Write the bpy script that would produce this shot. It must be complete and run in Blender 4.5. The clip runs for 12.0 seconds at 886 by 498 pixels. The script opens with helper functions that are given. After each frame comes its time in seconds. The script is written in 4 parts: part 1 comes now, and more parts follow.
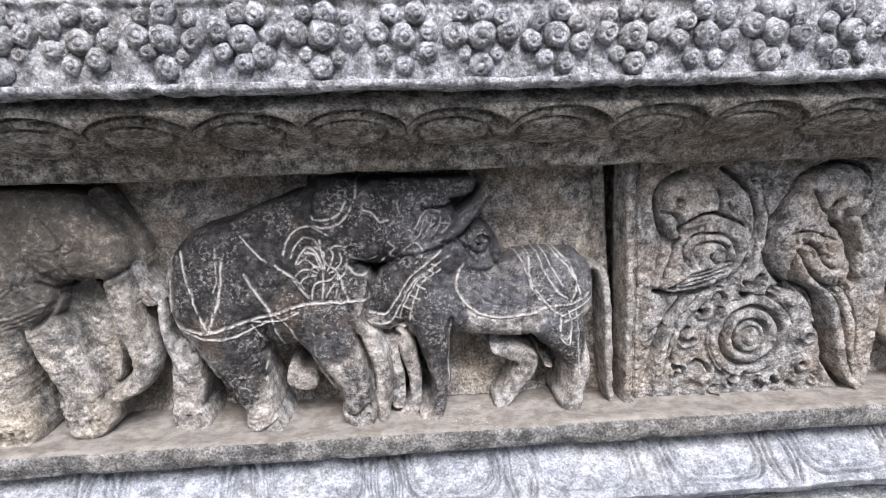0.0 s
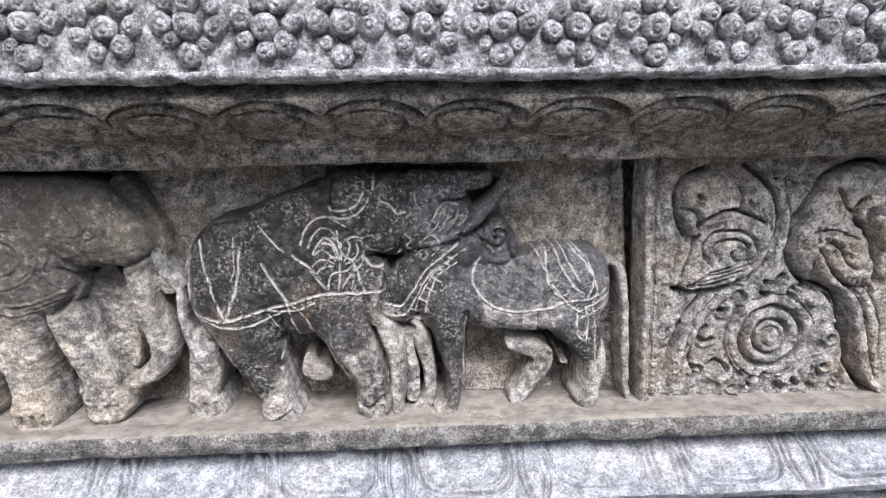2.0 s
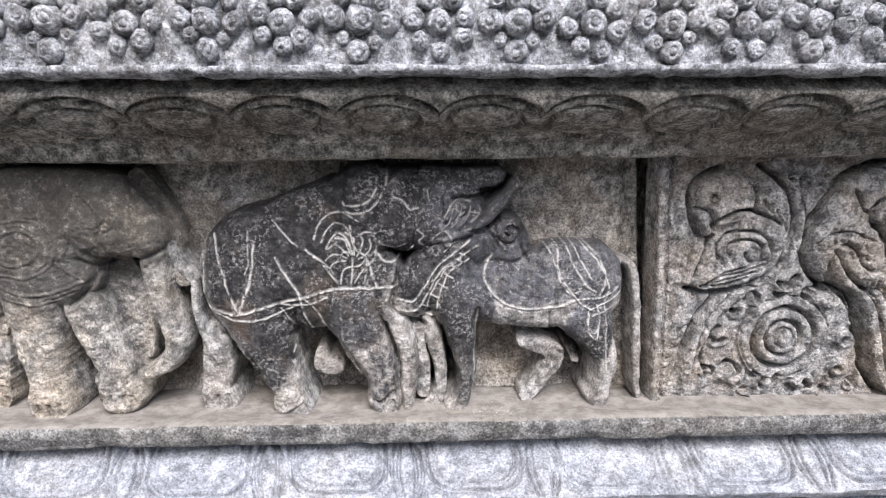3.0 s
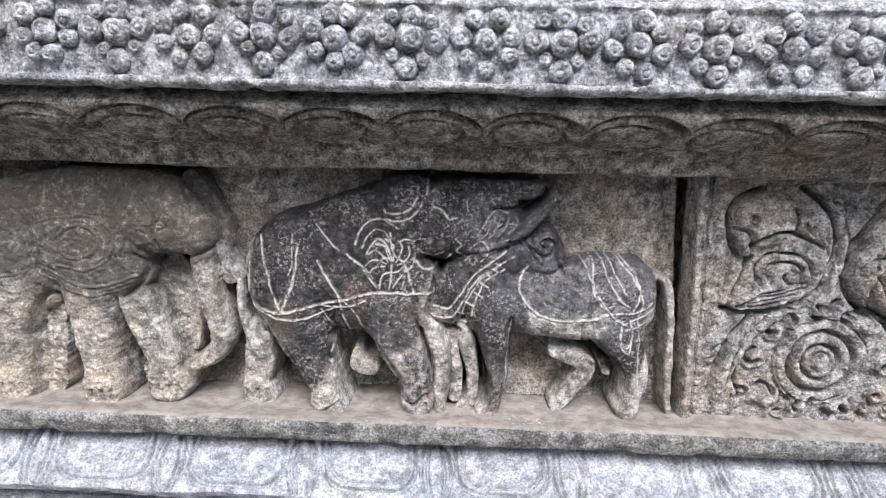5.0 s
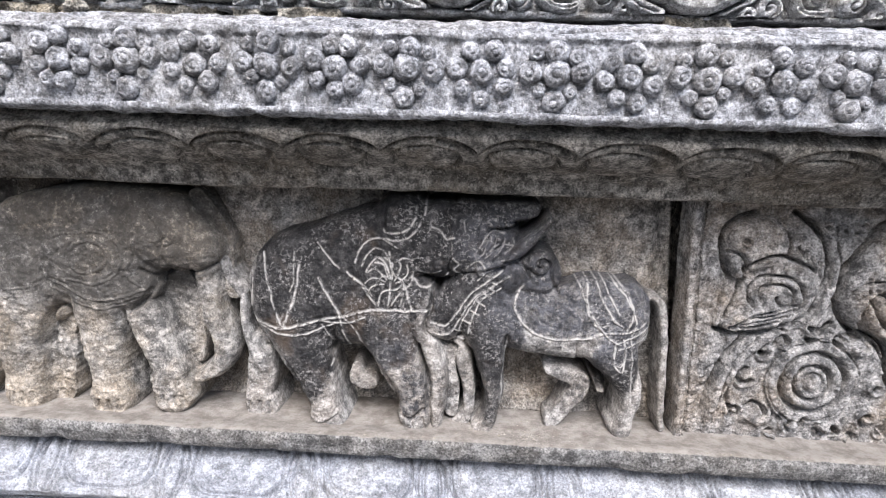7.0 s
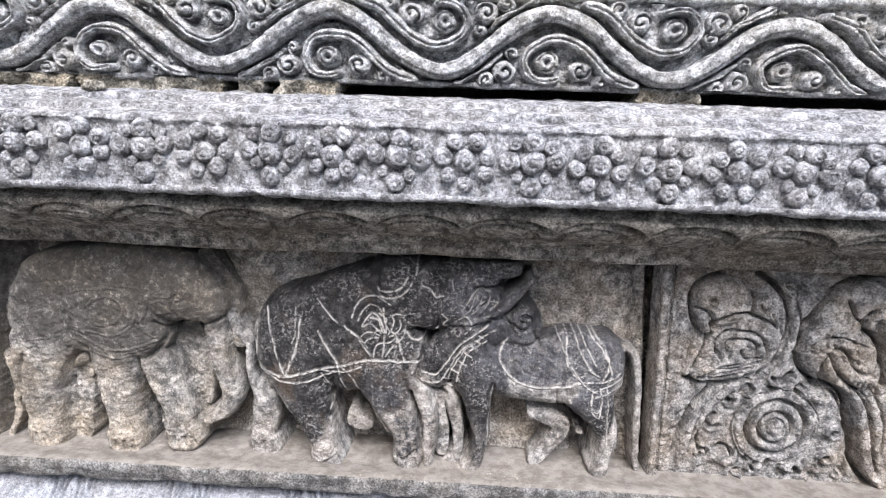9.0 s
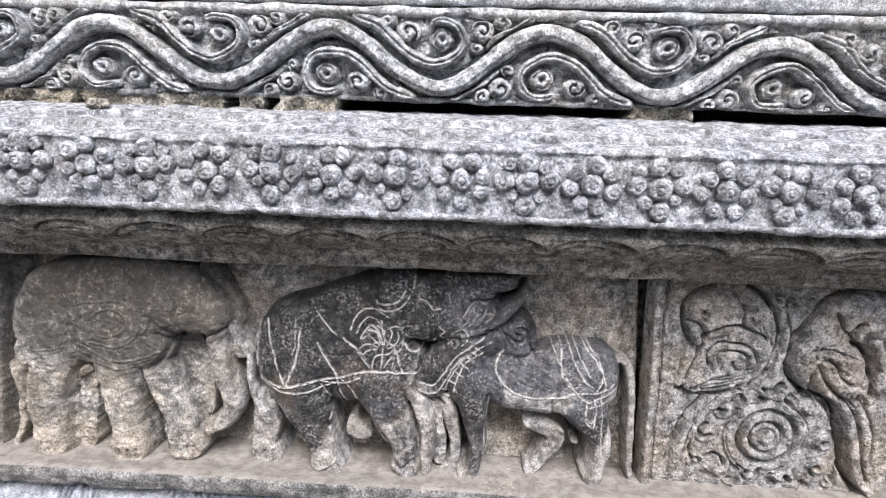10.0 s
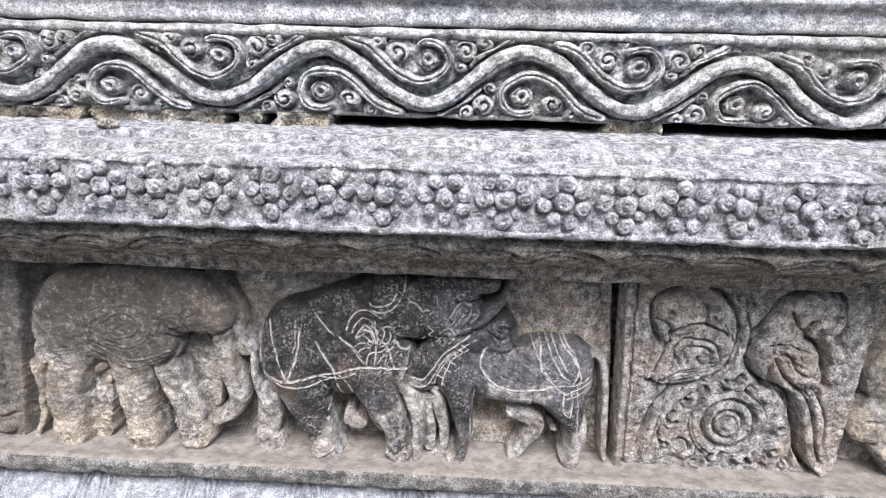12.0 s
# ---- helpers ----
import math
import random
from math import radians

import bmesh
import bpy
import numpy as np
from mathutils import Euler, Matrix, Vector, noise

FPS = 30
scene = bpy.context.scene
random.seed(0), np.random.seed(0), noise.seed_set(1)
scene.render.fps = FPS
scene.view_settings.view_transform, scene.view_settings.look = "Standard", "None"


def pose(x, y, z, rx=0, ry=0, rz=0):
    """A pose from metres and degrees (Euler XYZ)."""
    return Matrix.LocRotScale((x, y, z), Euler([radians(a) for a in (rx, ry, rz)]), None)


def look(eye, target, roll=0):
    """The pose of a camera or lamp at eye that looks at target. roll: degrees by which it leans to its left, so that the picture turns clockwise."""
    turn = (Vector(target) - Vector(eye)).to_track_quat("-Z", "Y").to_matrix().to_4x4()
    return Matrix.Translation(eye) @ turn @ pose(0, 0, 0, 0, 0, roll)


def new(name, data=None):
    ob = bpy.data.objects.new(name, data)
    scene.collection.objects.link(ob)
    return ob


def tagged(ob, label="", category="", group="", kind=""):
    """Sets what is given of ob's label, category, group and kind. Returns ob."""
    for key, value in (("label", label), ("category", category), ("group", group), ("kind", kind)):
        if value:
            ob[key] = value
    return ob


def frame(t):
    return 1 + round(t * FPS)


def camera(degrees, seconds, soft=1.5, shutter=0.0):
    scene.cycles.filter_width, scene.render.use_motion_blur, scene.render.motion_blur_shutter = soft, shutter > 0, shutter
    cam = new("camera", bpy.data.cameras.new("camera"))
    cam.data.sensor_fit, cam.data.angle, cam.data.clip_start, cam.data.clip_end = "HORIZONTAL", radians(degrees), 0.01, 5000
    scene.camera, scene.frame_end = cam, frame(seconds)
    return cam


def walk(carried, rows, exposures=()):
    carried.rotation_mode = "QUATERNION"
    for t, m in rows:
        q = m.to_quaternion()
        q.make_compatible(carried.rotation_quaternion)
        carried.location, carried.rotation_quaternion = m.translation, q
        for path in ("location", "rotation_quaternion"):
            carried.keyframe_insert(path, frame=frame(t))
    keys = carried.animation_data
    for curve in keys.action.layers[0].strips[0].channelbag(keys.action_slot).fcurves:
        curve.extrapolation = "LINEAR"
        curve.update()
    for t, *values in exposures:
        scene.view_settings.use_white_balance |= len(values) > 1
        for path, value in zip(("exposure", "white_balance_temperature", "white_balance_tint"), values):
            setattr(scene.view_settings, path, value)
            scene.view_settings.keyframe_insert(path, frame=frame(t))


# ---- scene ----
cam = camera(72.3, 12.0, soft=1.0)
PATH = [
    (0, (0.003, 0.009, 0.403), (0.145, 1.949, -0.064), -1.4),
    (0.5, (0.0, 0.011, 0.402), (0.135, 1.951, -0.066), -1.3),
    (1, (-0.002, 0.01, 0.397), (0.125, 1.952, -0.065), -1.1),
    (1.5, (0.0, 0.011, 0.395), (0.108, 1.954, -0.067), -1.0),
    (2, (0.001, 0.008, 0.393), (0.093, 1.952, -0.07), -0.8),
    (2.5, (0.001, 0.007, 0.39), (0.076, 1.951, -0.073), -0.6),
    (3, (0.0, 0.004, 0.389), (0.054, 1.949, -0.073), -0.3),
    (5, (-0.004, -0.009, 0.409), (-0.063, 1.932, -0.067), 1.3),
    (5.5, (-0.001, -0.009, 0.415), (-0.075, 1.932, -0.061), 1.5),
    (6, (0.001, -0.01, 0.421), (-0.08, 1.93, -0.06), 1.6),
    (6.5, (0.006, -0.015, 0.424), (-0.082, 1.927, -0.048), 1.7),
    (7, (0.011, -0.021, 0.435), (-0.08, 1.92, -0.036), 1.7),
    (9, (0.026, -0.061, 0.534), (-0.069, 1.875, 0.043), 1.7),
    (9.5, (0.029, -0.062, 0.548), (-0.068, 1.874, 0.055), 1.6),
    (10, (0.03, -0.072, 0.557), (-0.065, 1.865, 0.065), 1.7),
    (10.5, (0.032, -0.089, 0.57), (-0.06, 1.846, 0.071), 1.6),
    (11, (0.035, -0.097, 0.585), (-0.051, 1.832, 0.064), 1.6),
    (11.5, (0.04, -0.115, 0.6), (-0.041, 1.809, 0.06), 1.5),
    (12, (0.044, -0.126, 0.616), (-0.035, 1.791, 0.052), 1.4),
]
walk(cam, [(t, look(eye, target, roll)) for t, eye, target, roll in PATH])

# ---- light: bright overcast sky, high and slightly in front of the wall ----
SUN_UP, SUN_TURN = radians(54), radians(198)
world = bpy.data.worlds.new("overcast_sky")
scene.world = world
world.use_nodes = True
wt = world.node_tree
sky = wt.nodes.new("ShaderNodeTexSky")
sky.sky_type, sky.sun_disc, sky.sun_elevation, sky.sun_rotation = "NISHITA", False, SUN_UP, SUN_TURN
sky.air_density, sky.dust_density = 1.0, 4.0
wt.links.new(sky.outputs[0], wt.nodes["Background"].inputs[0])
wt.nodes["Background"].inputs[1].default_value = 0.088
sun = new("sun", bpy.data.lights.new("sun", "SUN"))
sun.data.energy, sun.data.angle, sun.data.color = 2.55, radians(32), (0.955, 0.948, 1.0)
sun.matrix_world = look((0.32, -0.95, 1.38), (0, 0, 0))
scene.view_settings.exposure = 1.60

# ---- plan, in metres: x along the wall, y into it, z up from the figures' ledge ----
BACK = 0.762            # the face behind the figures
XA, XB = -0.80, 0.84    # stretch of the wall that is carved in full
DEEP, DEEP_KEEP = -0.070, -0.066   # how far the sides of the figures run back behind that face
FAR = 2.6               # the courses run on to here on both sides


# ---- numbers: smooth noise on arrays ----
TABLE = np.random.RandomState(7).rand(256, 256)


def vnoise(u, v):
    iu, iv = np.floor(u).astype(int), np.floor(v).astype(int)
    fu, fv = u - iu, v - iv
    fu, fv = fu * fu * (3 - 2 * fu), fv * fv * (3 - 2 * fv)
    a, b = TABLE[iu & 255, iv & 255], TABLE[(iu + 1) & 255, iv & 255]
    c, d = TABLE[iu & 255, (iv + 1) & 255], TABLE[(iu + 1) & 255, (iv + 1) & 255]
    return (a * (1 - fu) + b * fu) * (1 - fv) + (c * (1 - fu) + d * fu) * fv - 0.5


def rough(u, v, size, octaves=4, seed=0.0):
    """Fractal noise, about -0.5 to 0.5; size: metres of the largest lumps."""
    out, amp, k = 0 * u, 1.0, 1.0 / size
    for i in range(octaves):
        out = out + amp * vnoise(u * k + 17.3 * i + seed, v * k + 9.1 * i + 3.7 * seed)
        amp, k = amp * 0.55, k * 2.03
    return out


def smooth01(a, b, v):
    t = np.clip((v - a) / (b - a), 0, 1)
    return t * t * (3 - 2 * t)


# ---- stone materials ----
def stone(name, light, dark, warm, warm_amount=0.4, speck=0.5, bump=0.5, patina=False, rough_at=0.85, streak=0.0, lichen=0.3, dusty=0.0):
    """Weathered granite: grain of one to two millimetres, stains of some centimetres, warm earthy dust, pits."""
    mat = bpy.data.materials.new(name)
    mat.use_nodes = True
    nt = mat.node_tree
    nodes, links = nt.nodes, nt.links
    bsdf = nodes["Principled BSDF"]
    place = nodes.new("ShaderNodeNewGeometry").outputs["Position"]

    def noise_at(scale, detail, rough_=0.6, stretch=None):
        n = nodes.new("ShaderNodeTexNoise")
        n.inputs["Scale"].default_value, n.inputs["Detail"].default_value, n.inputs["Roughness"].default_value = scale, detail, rough_
        if stretch:
            m = nodes.new("ShaderNodeMapping")
            m.inputs["Scale"].default_value = stretch
            links.new(place, m.inputs["Vector"])
            links.new(m.outputs[0], n.inputs["Vector"])
        else:
            links.new(place, n.inputs["Vector"])
        return n.outputs["Fac"]

    def ramp(src, lo, hi):
        r = nodes.new("ShaderNodeMapRange")
        r.inputs["From Min"].default_value, r.inputs["From Max"].default_value = lo, hi
        r.interpolation_type = "SMOOTHSTEP"
        links.new(src, r.inputs["Value"])
        return r.outputs[0]

    def mix(fac, a, b):
        m = nodes.new("ShaderNodeMix")
        m.data_type = "RGBA"
        for sock, v in ((m.inputs["Factor"], fac), (m.inputs[6], a), (m.inputs[7], b)):
            if isinstance(v, (tuple, float, int)):
                sock.default_value = (*v, 1) if isinstance(v, tuple) else v
            else:
                links.new(v, sock)
        return m.outputs[2]

    def times(a, k):
        m = nodes.new("ShaderNodeMath")
        m.operation = "MULTIPLY"
        links.new(a, m.inputs[0])
        if isinstance(k, (int, float)):
            m.inputs[1].default_value = k
        else:
            links.new(k, m.inputs[1])
        return m.outputs[0]

    grain = noise_at(320, 4, 0.75)
    mid = noise_at(70, 5, 0.65)
    large = noise_at(9, 4, 0.6)
    large2 = noise_at(5.3, 5, 0.62)
    col = mix(ramp(mid, 0.36, 0.64), dark, light)
    col = mix(times(ramp(large, 0.42, 0.62), warm_amount), col, warm)
    # blotches of one to three centimetres
    blotch = noise_at(42, 7, 0.68)
    tone = nodes.new("ShaderNodeMapRange")
    tone.inputs["From Min"].default_value, tone.inputs["From Max"].default_value = 0.34, 0.66
    tone.inputs["To Min"].default_value, tone.inputs["To Max"].default_value = 0.62, 1.34
    links.new(blotch, tone.inputs["Value"])
    toned = nodes.new("ShaderNodeVectorMath")
    toned.operation = "SCALE"
    links.new(col, toned.inputs[0])
    links.new(tone.outputs[0], toned.inputs["Scale"])
    col = toned.outputs[0]
    # dark lichen and soot patches with ragged edges
    patch = times(ramp(noise_at(26, 8, 0.72), 0.55, 0.66), ramp(large2, 0.42, 0.60))
    col = mix(times(patch, lichen), col, tuple(0.22 * c for c in dark))
    if streak:
        col = mix(times(ramp(noise_at(38, 5, 0.6, (0.22, 1.0, 1.6)), 0.50, 0.64), streak), col, tuple(0.4 * c for c in dark))
    # crystals
    fine = nodes.new("ShaderNodeMapRange")
    fine.inputs["From Min"].default_value, fine.inputs["From Max"].default_value = 0.34, 0.66
    fine.inputs["To Min"].default_value, fine.inputs["To Max"].default_value = max(0.1, 1 - 1.15 * speck), 1 + 1.15 * speck
    links.new(grain, fine.inputs["Value"])
    scaled = nodes.new("ShaderNodeVectorMath")
    scaled.operation = "SCALE"
    links.new(col, scaled.inputs[0])
    links.new(fine.outputs[0], scaled.inputs["Scale"])
    col = scaled.outputs[0]
    pits = times(ramp(noise_at(240, 3, 0.55), 0.585, 0.64), 0.45)
    col = mix(pits, col, tuple(0.30 * c for c in dark))
    flecks = times(ramp(noise_at(300, 2, 0.5, (1.0, 1.1, 0.9)), 0.60, 0.66), 0.35)
    col = mix(flecks, col, tuple(min(0.75, 1.45 * c) for c in light))
    rough_value = rough_at
    if dusty:
        # pale earth that has settled on upward faces
        up = nodes.new("ShaderNodeSeparateXYZ")
        links.new(nodes.new("ShaderNodeNewGeometry").outputs["Normal"], up.inputs[0])
        col = mix(times(times(ramp(up.outputs[2], 0.80, 0.97), dusty), ramp(mid, 0.12, 0.36)), col, mix(ramp(noise_at(55, 6, 0.7), 0.36, 0.62), (0.25, 0.222, 0.195), (0.42, 0.385, 0.35)))
    if patina == "grime_and_shade":
        # dark grime on the upper parts, deepened to paint in the cornice's shade
        film = nodes.new("ShaderNodeAttribute")
        film.attribute_name = "polish_or_shade"
        col = mix(times(times(film.outputs["Fac"], 0.90), ramp(noise_at(110, 6, 0.75), 0.24, 0.52)), col, (0.050, 0.046, 0.041))
        bsdf.inputs["Roughness"].default_value = rough_at
    elif patina:
        # oil-blackened, hand-polished hide, with pale dust held in cords and cuts
        soot = nodes.new("ShaderNodeAttribute")
        soot.attribute_name = "polish_or_shade"
        chalk = nodes.new("ShaderNodeAttribute")
        chalk.attribute_name = "dust"
        worn = ramp(noise_at(120, 6, 0.75), 0.40, 0.56)
        add = nodes.new("ShaderNodeMath")
        add.operation = "MULTIPLY_ADD"
        links.new(worn, add.inputs[0])
        add.inputs[1].default_value = -0.34
        links.new(soot.outputs["Fac"], add.inputs[2])
        polish_or_shade = ramp(add.outputs[0], 0.0, 0.46)
        black = mix(ramp(noise_at(90, 6, 0.75), 0.42, 0.66), (0.008, 0.008, 0.009), (0.060, 0.057, 0.057))
        black = mix(times(ramp(noise_at(16, 3, 0.6), 0.52, 0.66), 0.5), black, (0.085, 0.060, 0.042))
        slate = nodes.new("ShaderNodeAttribute")
        slate.attribute_name = "slate"
        grey = mix(ramp(noise_at(70, 7, 0.75), 0.38, 0.66), (0.028, 0.029, 0.034), (0.125, 0.128, 0.145))
        black = mix(slate.outputs["Fac"], black, grey)
        col = mix(polish_or_shade, col, black)
        scratch = times(times(ramp(noise_at(230, 5, 0.75), 0.50, 0.60), 0.75), ramp(noise_at(26, 4, 0.65), 0.40, 0.58))
        col = mix(times(scratch, polish_or_shade), col, (0.30, 0.29, 0.28))
        broken = times(chalk.outputs["Fac"], ramp(noise_at(150, 4, 0.7), 0.34, 0.55))
        col = mix(times(broken, 0.9), col, (0.60, 0.58, 0.55))
        r = nodes.new("ShaderNodeMapRange")
        r.inputs["To Min"].default_value, r.inputs["To Max"].default_value = rough_at, 0.36
        links.new(polish_or_shade, r.inputs["Value"])
        links.new(r.outputs[0], bsdf.inputs["Roughness"])
    else:
        bsdf.inputs["Roughness"].default_value = rough_value
    links.new(col, bsdf.inputs["Base Color"])
    bsdf.inputs["Specular IOR Level"].default_value = 0.35
    # relief: pits and grain
    b1 = nodes.new("ShaderNodeBump")
    b1.inputs["Strength"].default_value, b1.inputs["Distance"].default_value = bump, 0.0058
    links.new(noise_at(170, 6, 0.7), b1.inputs["Height"])
    b2 = nodes.new("ShaderNodeBump")
    b2.inputs["Strength"].default_value, b2.inputs["Distance"].default_value = bump, 0.0040
    links.new(grain, b2.inputs["Height"])
    links.new(b1.outputs[0], b2.inputs["Normal"])
    links.new(b2.outputs[0], bsdf.inputs["Normal"])
    return mat


M_PANEL = stone("panel_stone", (0.53, 0.503, 0.466), (0.14, 0.134, 0.127), (0.35, 0.285, 0.215), 0.5, 0.55, 0.8, lichen=0.75)
M_FIGURE = stone("figure_stone", (0.40, 0.38, 0.352), (0.115, 0.111, 0.106), (0.38, 0.31, 0.225), 0.5, 0.36, 0.65, lichen=0.45, patina="grime_and_shade")
M_BULL = stone("polished_figure_stone", (0.41, 0.397, 0.38), (0.125, 0.122, 0.12), (0.34, 0.285, 0.23), 0.3, 0.36, 0.6, patina=True)
M_BIRD = stone("bird_panel_stone", (0.40, 0.39, 0.38), (0.105, 0.104, 0.104), (0.36, 0.285, 0.21), 0.4, 0.52, 0.8, lichen=0.4)
M_CORNICE = stone("cornice_stone", (0.42, 0.398, 0.36), (0.095, 0.091, 0.083), (0.15, 0.118, 0.08), 0.5, 0.6, 0.9, streak=0.4)
M_BAND = stone("flower_band_stone", (0.54, 0.552, 0.59), (0.155, 0.158, 0.168), (0.40, 0.365, 0.31), 0.2, 0.5, 1.0, lichen=0.7)
M_LEDGE = stone("ledge_stone", (0.30, 0.296, 0.29), (0.085, 0.084, 0.083), (0.30, 0.27, 0.23), 0.25, 0.6, 1.0, streak=0.6, dusty=0.85)
M_SLAB = stone("petal_slab_stone", (0.285, 0.300, 0.332), (0.16, 0.169, 0.190), (0.34, 0.33, 0.31), 0.25, 0.40, 0.45, lichen=0.4)
M_SCROLL = stone("scroll_band_stone", (0.60, 0.612, 0.63), (0.175, 0.178, 0.182), (0.44, 0.40, 0.32), 0.3, 0.5, 0.9, lichen=0.65)
M_UPPER = stone("upper_stone", (0.56, 0.575, 0.605), (0.25, 0.258, 0.278), (0.47, 0.43, 0.385), 0.3, 0.6, 0.7, streak=0.5)
M_MORTAR = stone("crumbling_mortar", (0.42, 0.40, 0.35), (0.17, 0.155, 0.13), (0.33, 0.27, 0.18), 0.5, 0.75, 1.0)
M_GROUND = stone("paving_stone", (0.24, 0.232, 0.222), (0.15, 0.145, 0.138), (0.22, 0.195, 0.17), 0.5, 0.5, 0.6)
M_GRIT = stone("pale_grit", (0.46, 0.43, 0.38), (0.24, 0.22, 0.19), (0.40, 0.33, 0.25), 0.4, 0.3, 0.3)


# ---- mesh tools ----
def mesh_object(name, verts, quads, material, parent=None, tris=None, attributes=None):
    verts = np.asarray(verts, dtype=np.float32)
    me = bpy.data.meshes.new(name)
    me.vertices.add(len(verts))
    me.vertices.foreach_set("co", verts.ravel())
    quads = np.asarray(quads, dtype=np.int32).reshape(-1, 4)
    n3 = 0 if tris is None else len(tris)
    loops = quads.ravel() if not n3 else np.concatenate([quads.ravel(), np.asarray(tris, dtype=np.int32).ravel()])
    me.loops.add(len(loops))
    me.loops.foreach_set("vertex_index", loops)
    me.polygons.add(len(quads) + n3)
    starts = np.arange(len(quads)) * 4
    if n3:
        starts = np.concatenate([starts, len(quads) * 4 + np.arange(n3) * 3])
    me.polygons.foreach_set("loop_start", starts.astype(np.int32))
    me.update(calc_edges=True)
    me.validate()
    me.polygons.foreach_set("use_smooth", np.ones(len(me.polygons), dtype=bool))
    for key, values in (attributes or {}).items():
        a = me.attributes.new(key, "FLOAT", "POINT")
        a.data.foreach_set("value", np.asarray(values, dtype=np.float32))
    me.materials.append(material)
    ob = new(name, me)
    if parent:
        ob.parent = parent
    return ob


def grid_quads(rows, cols, close=False):
    i = np.arange(rows * cols).reshape(rows, cols)
    j = np.roll(i, -1, axis=0) if close else i[1:]
    i = i if close else i[:-1]
    return np.stack([i[:, :-1], i[:, 1:], j[:, 1:], j[:, :-1]], axis=-1).reshape(-1, 4)


def spaced_x(step):
    left = XA - (FAR + XA) * np.linspace(1, 0, 24)[:-1] ** 1.6
    right = XB + (FAR - XB) * np.linspace(0, 1, 24)[1:] ** 1.6
    return np.concatenate([left, np.arange(XA, XB, step), [XB], right])


def course(name, front, material, step=0.002, worn=0.0035, carve=None, depth=1.15, label="", seed=0.0, smooth=2):
    """A course of the wall: the front outline, (y, z) from bottom to top, swept along x, with worn arrises and carving, closed behind."""
    pts = np.array(front, dtype=float)
    seg = np.hypot(*(pts[1:] - pts[:-1]).T)
    s = np.concatenate([[0], np.cumsum(seg)])
    n = max(4, int(s[-1] / step))
    line = np.stack([np.interp(np.linspace(0, s[-1], n), s, pts[:, k]) for k in (0, 1)], axis=1)
    for _ in range(smooth):
        line[1:-1] = (line[:-2] + 2 * line[1:-1] + line[2:]) / 4
    tangent = np.gradient(line, axis=0)
    tangent /= np.hypot(*tangent.T)[:, None] + 1e-9
    normal = np.stack([-tangent[:, 1], tangent[:, 0]], axis=1)   # out of the wall
    along = np.linspace(0, s[-1], n)
    xs = spaced_x(step * 0.9)
    X, S = np.meshgrid(xs, along)
    h = worn * rough(X, S, 0.05, 5, seed) + 0.6 * worn * rough(X, S, 0.35, 2, seed + 5)
    # chipped arrises
    turn = np.abs(np.gradient(np.unwrap(np.arctan2(tangent[:, 1], tangent[:, 0]))))
    for _ in range(6):
        turn[1:-1] = (turn[:-2] + 2 * turn[1:-1] + turn[2:]) / 4
    edge = np.clip(turn / (turn.max() + 1e-6), 0, 1)[:, None]
    chip = np.clip(rough(X, S * 0.4, 0.03, 4, seed + 11) - 0.10, 0, 1) * 0.008
    h = h - edge * chip
    if carve:
        h = h + carve(X, S, line)
    Y = line[:, 0][:, None] + normal[:, 0][:, None] * h
    Z = line[:, 1][:, None] + normal[:, 1][:, None] * h
    back = np.array([[depth, line[-1, 1]], [depth, line[0, 1]]])
    Y = np.vstack([Y, np.repeat(back[:, :1], len(xs), axis=1)])
    Z = np.vstack([Z, np.repeat(back[:, 1:], len(xs), axis=1)])
    X = np.vstack([X, np.repeat(xs[None], 2, axis=0)])
    quads = grid_quads(n + 2, len(xs), close=True)
    ob = mesh_object(name, np.stack([X, Y, Z], axis=-1).reshape(-1, 3), quads, material)
    for col in (0, len(xs) - 1):    # end faces
        ring = np.arange(n + 2) * len(xs) + col
        bm = bmesh.new()
        bm.from_mesh(ob.data)
        bm.verts.ensure_lookup_table()
        bm.faces.new([bm.verts[int(v)] for v in ring])
        bm.to_mesh(ob.data)
        bm.free()
    return tagged(ob, label, "wall course", kind="structure")


def smooth_line(pts, parts=4):
    """A smooth curve through points of two or three numbers."""
    if len(pts) < 3:
        return list(pts)
    p = np.array([pts[0], *pts, pts[-1]], dtype=float)
    out = []
    for a, b_, c, d_ in zip(p[:-3], p[1:-2], p[2:-1], p[3:]):
        for k in range(parts):
            t = k / parts
            out.append(tuple(0.5 * (2 * b_ + (c - a) * t + (2 * a - 5 * b_ + 4 * c - d_) * t * t + (3 * b_ - a - 3 * c + d_) * t ** 3)))
    return out + [tuple(p[-1])]


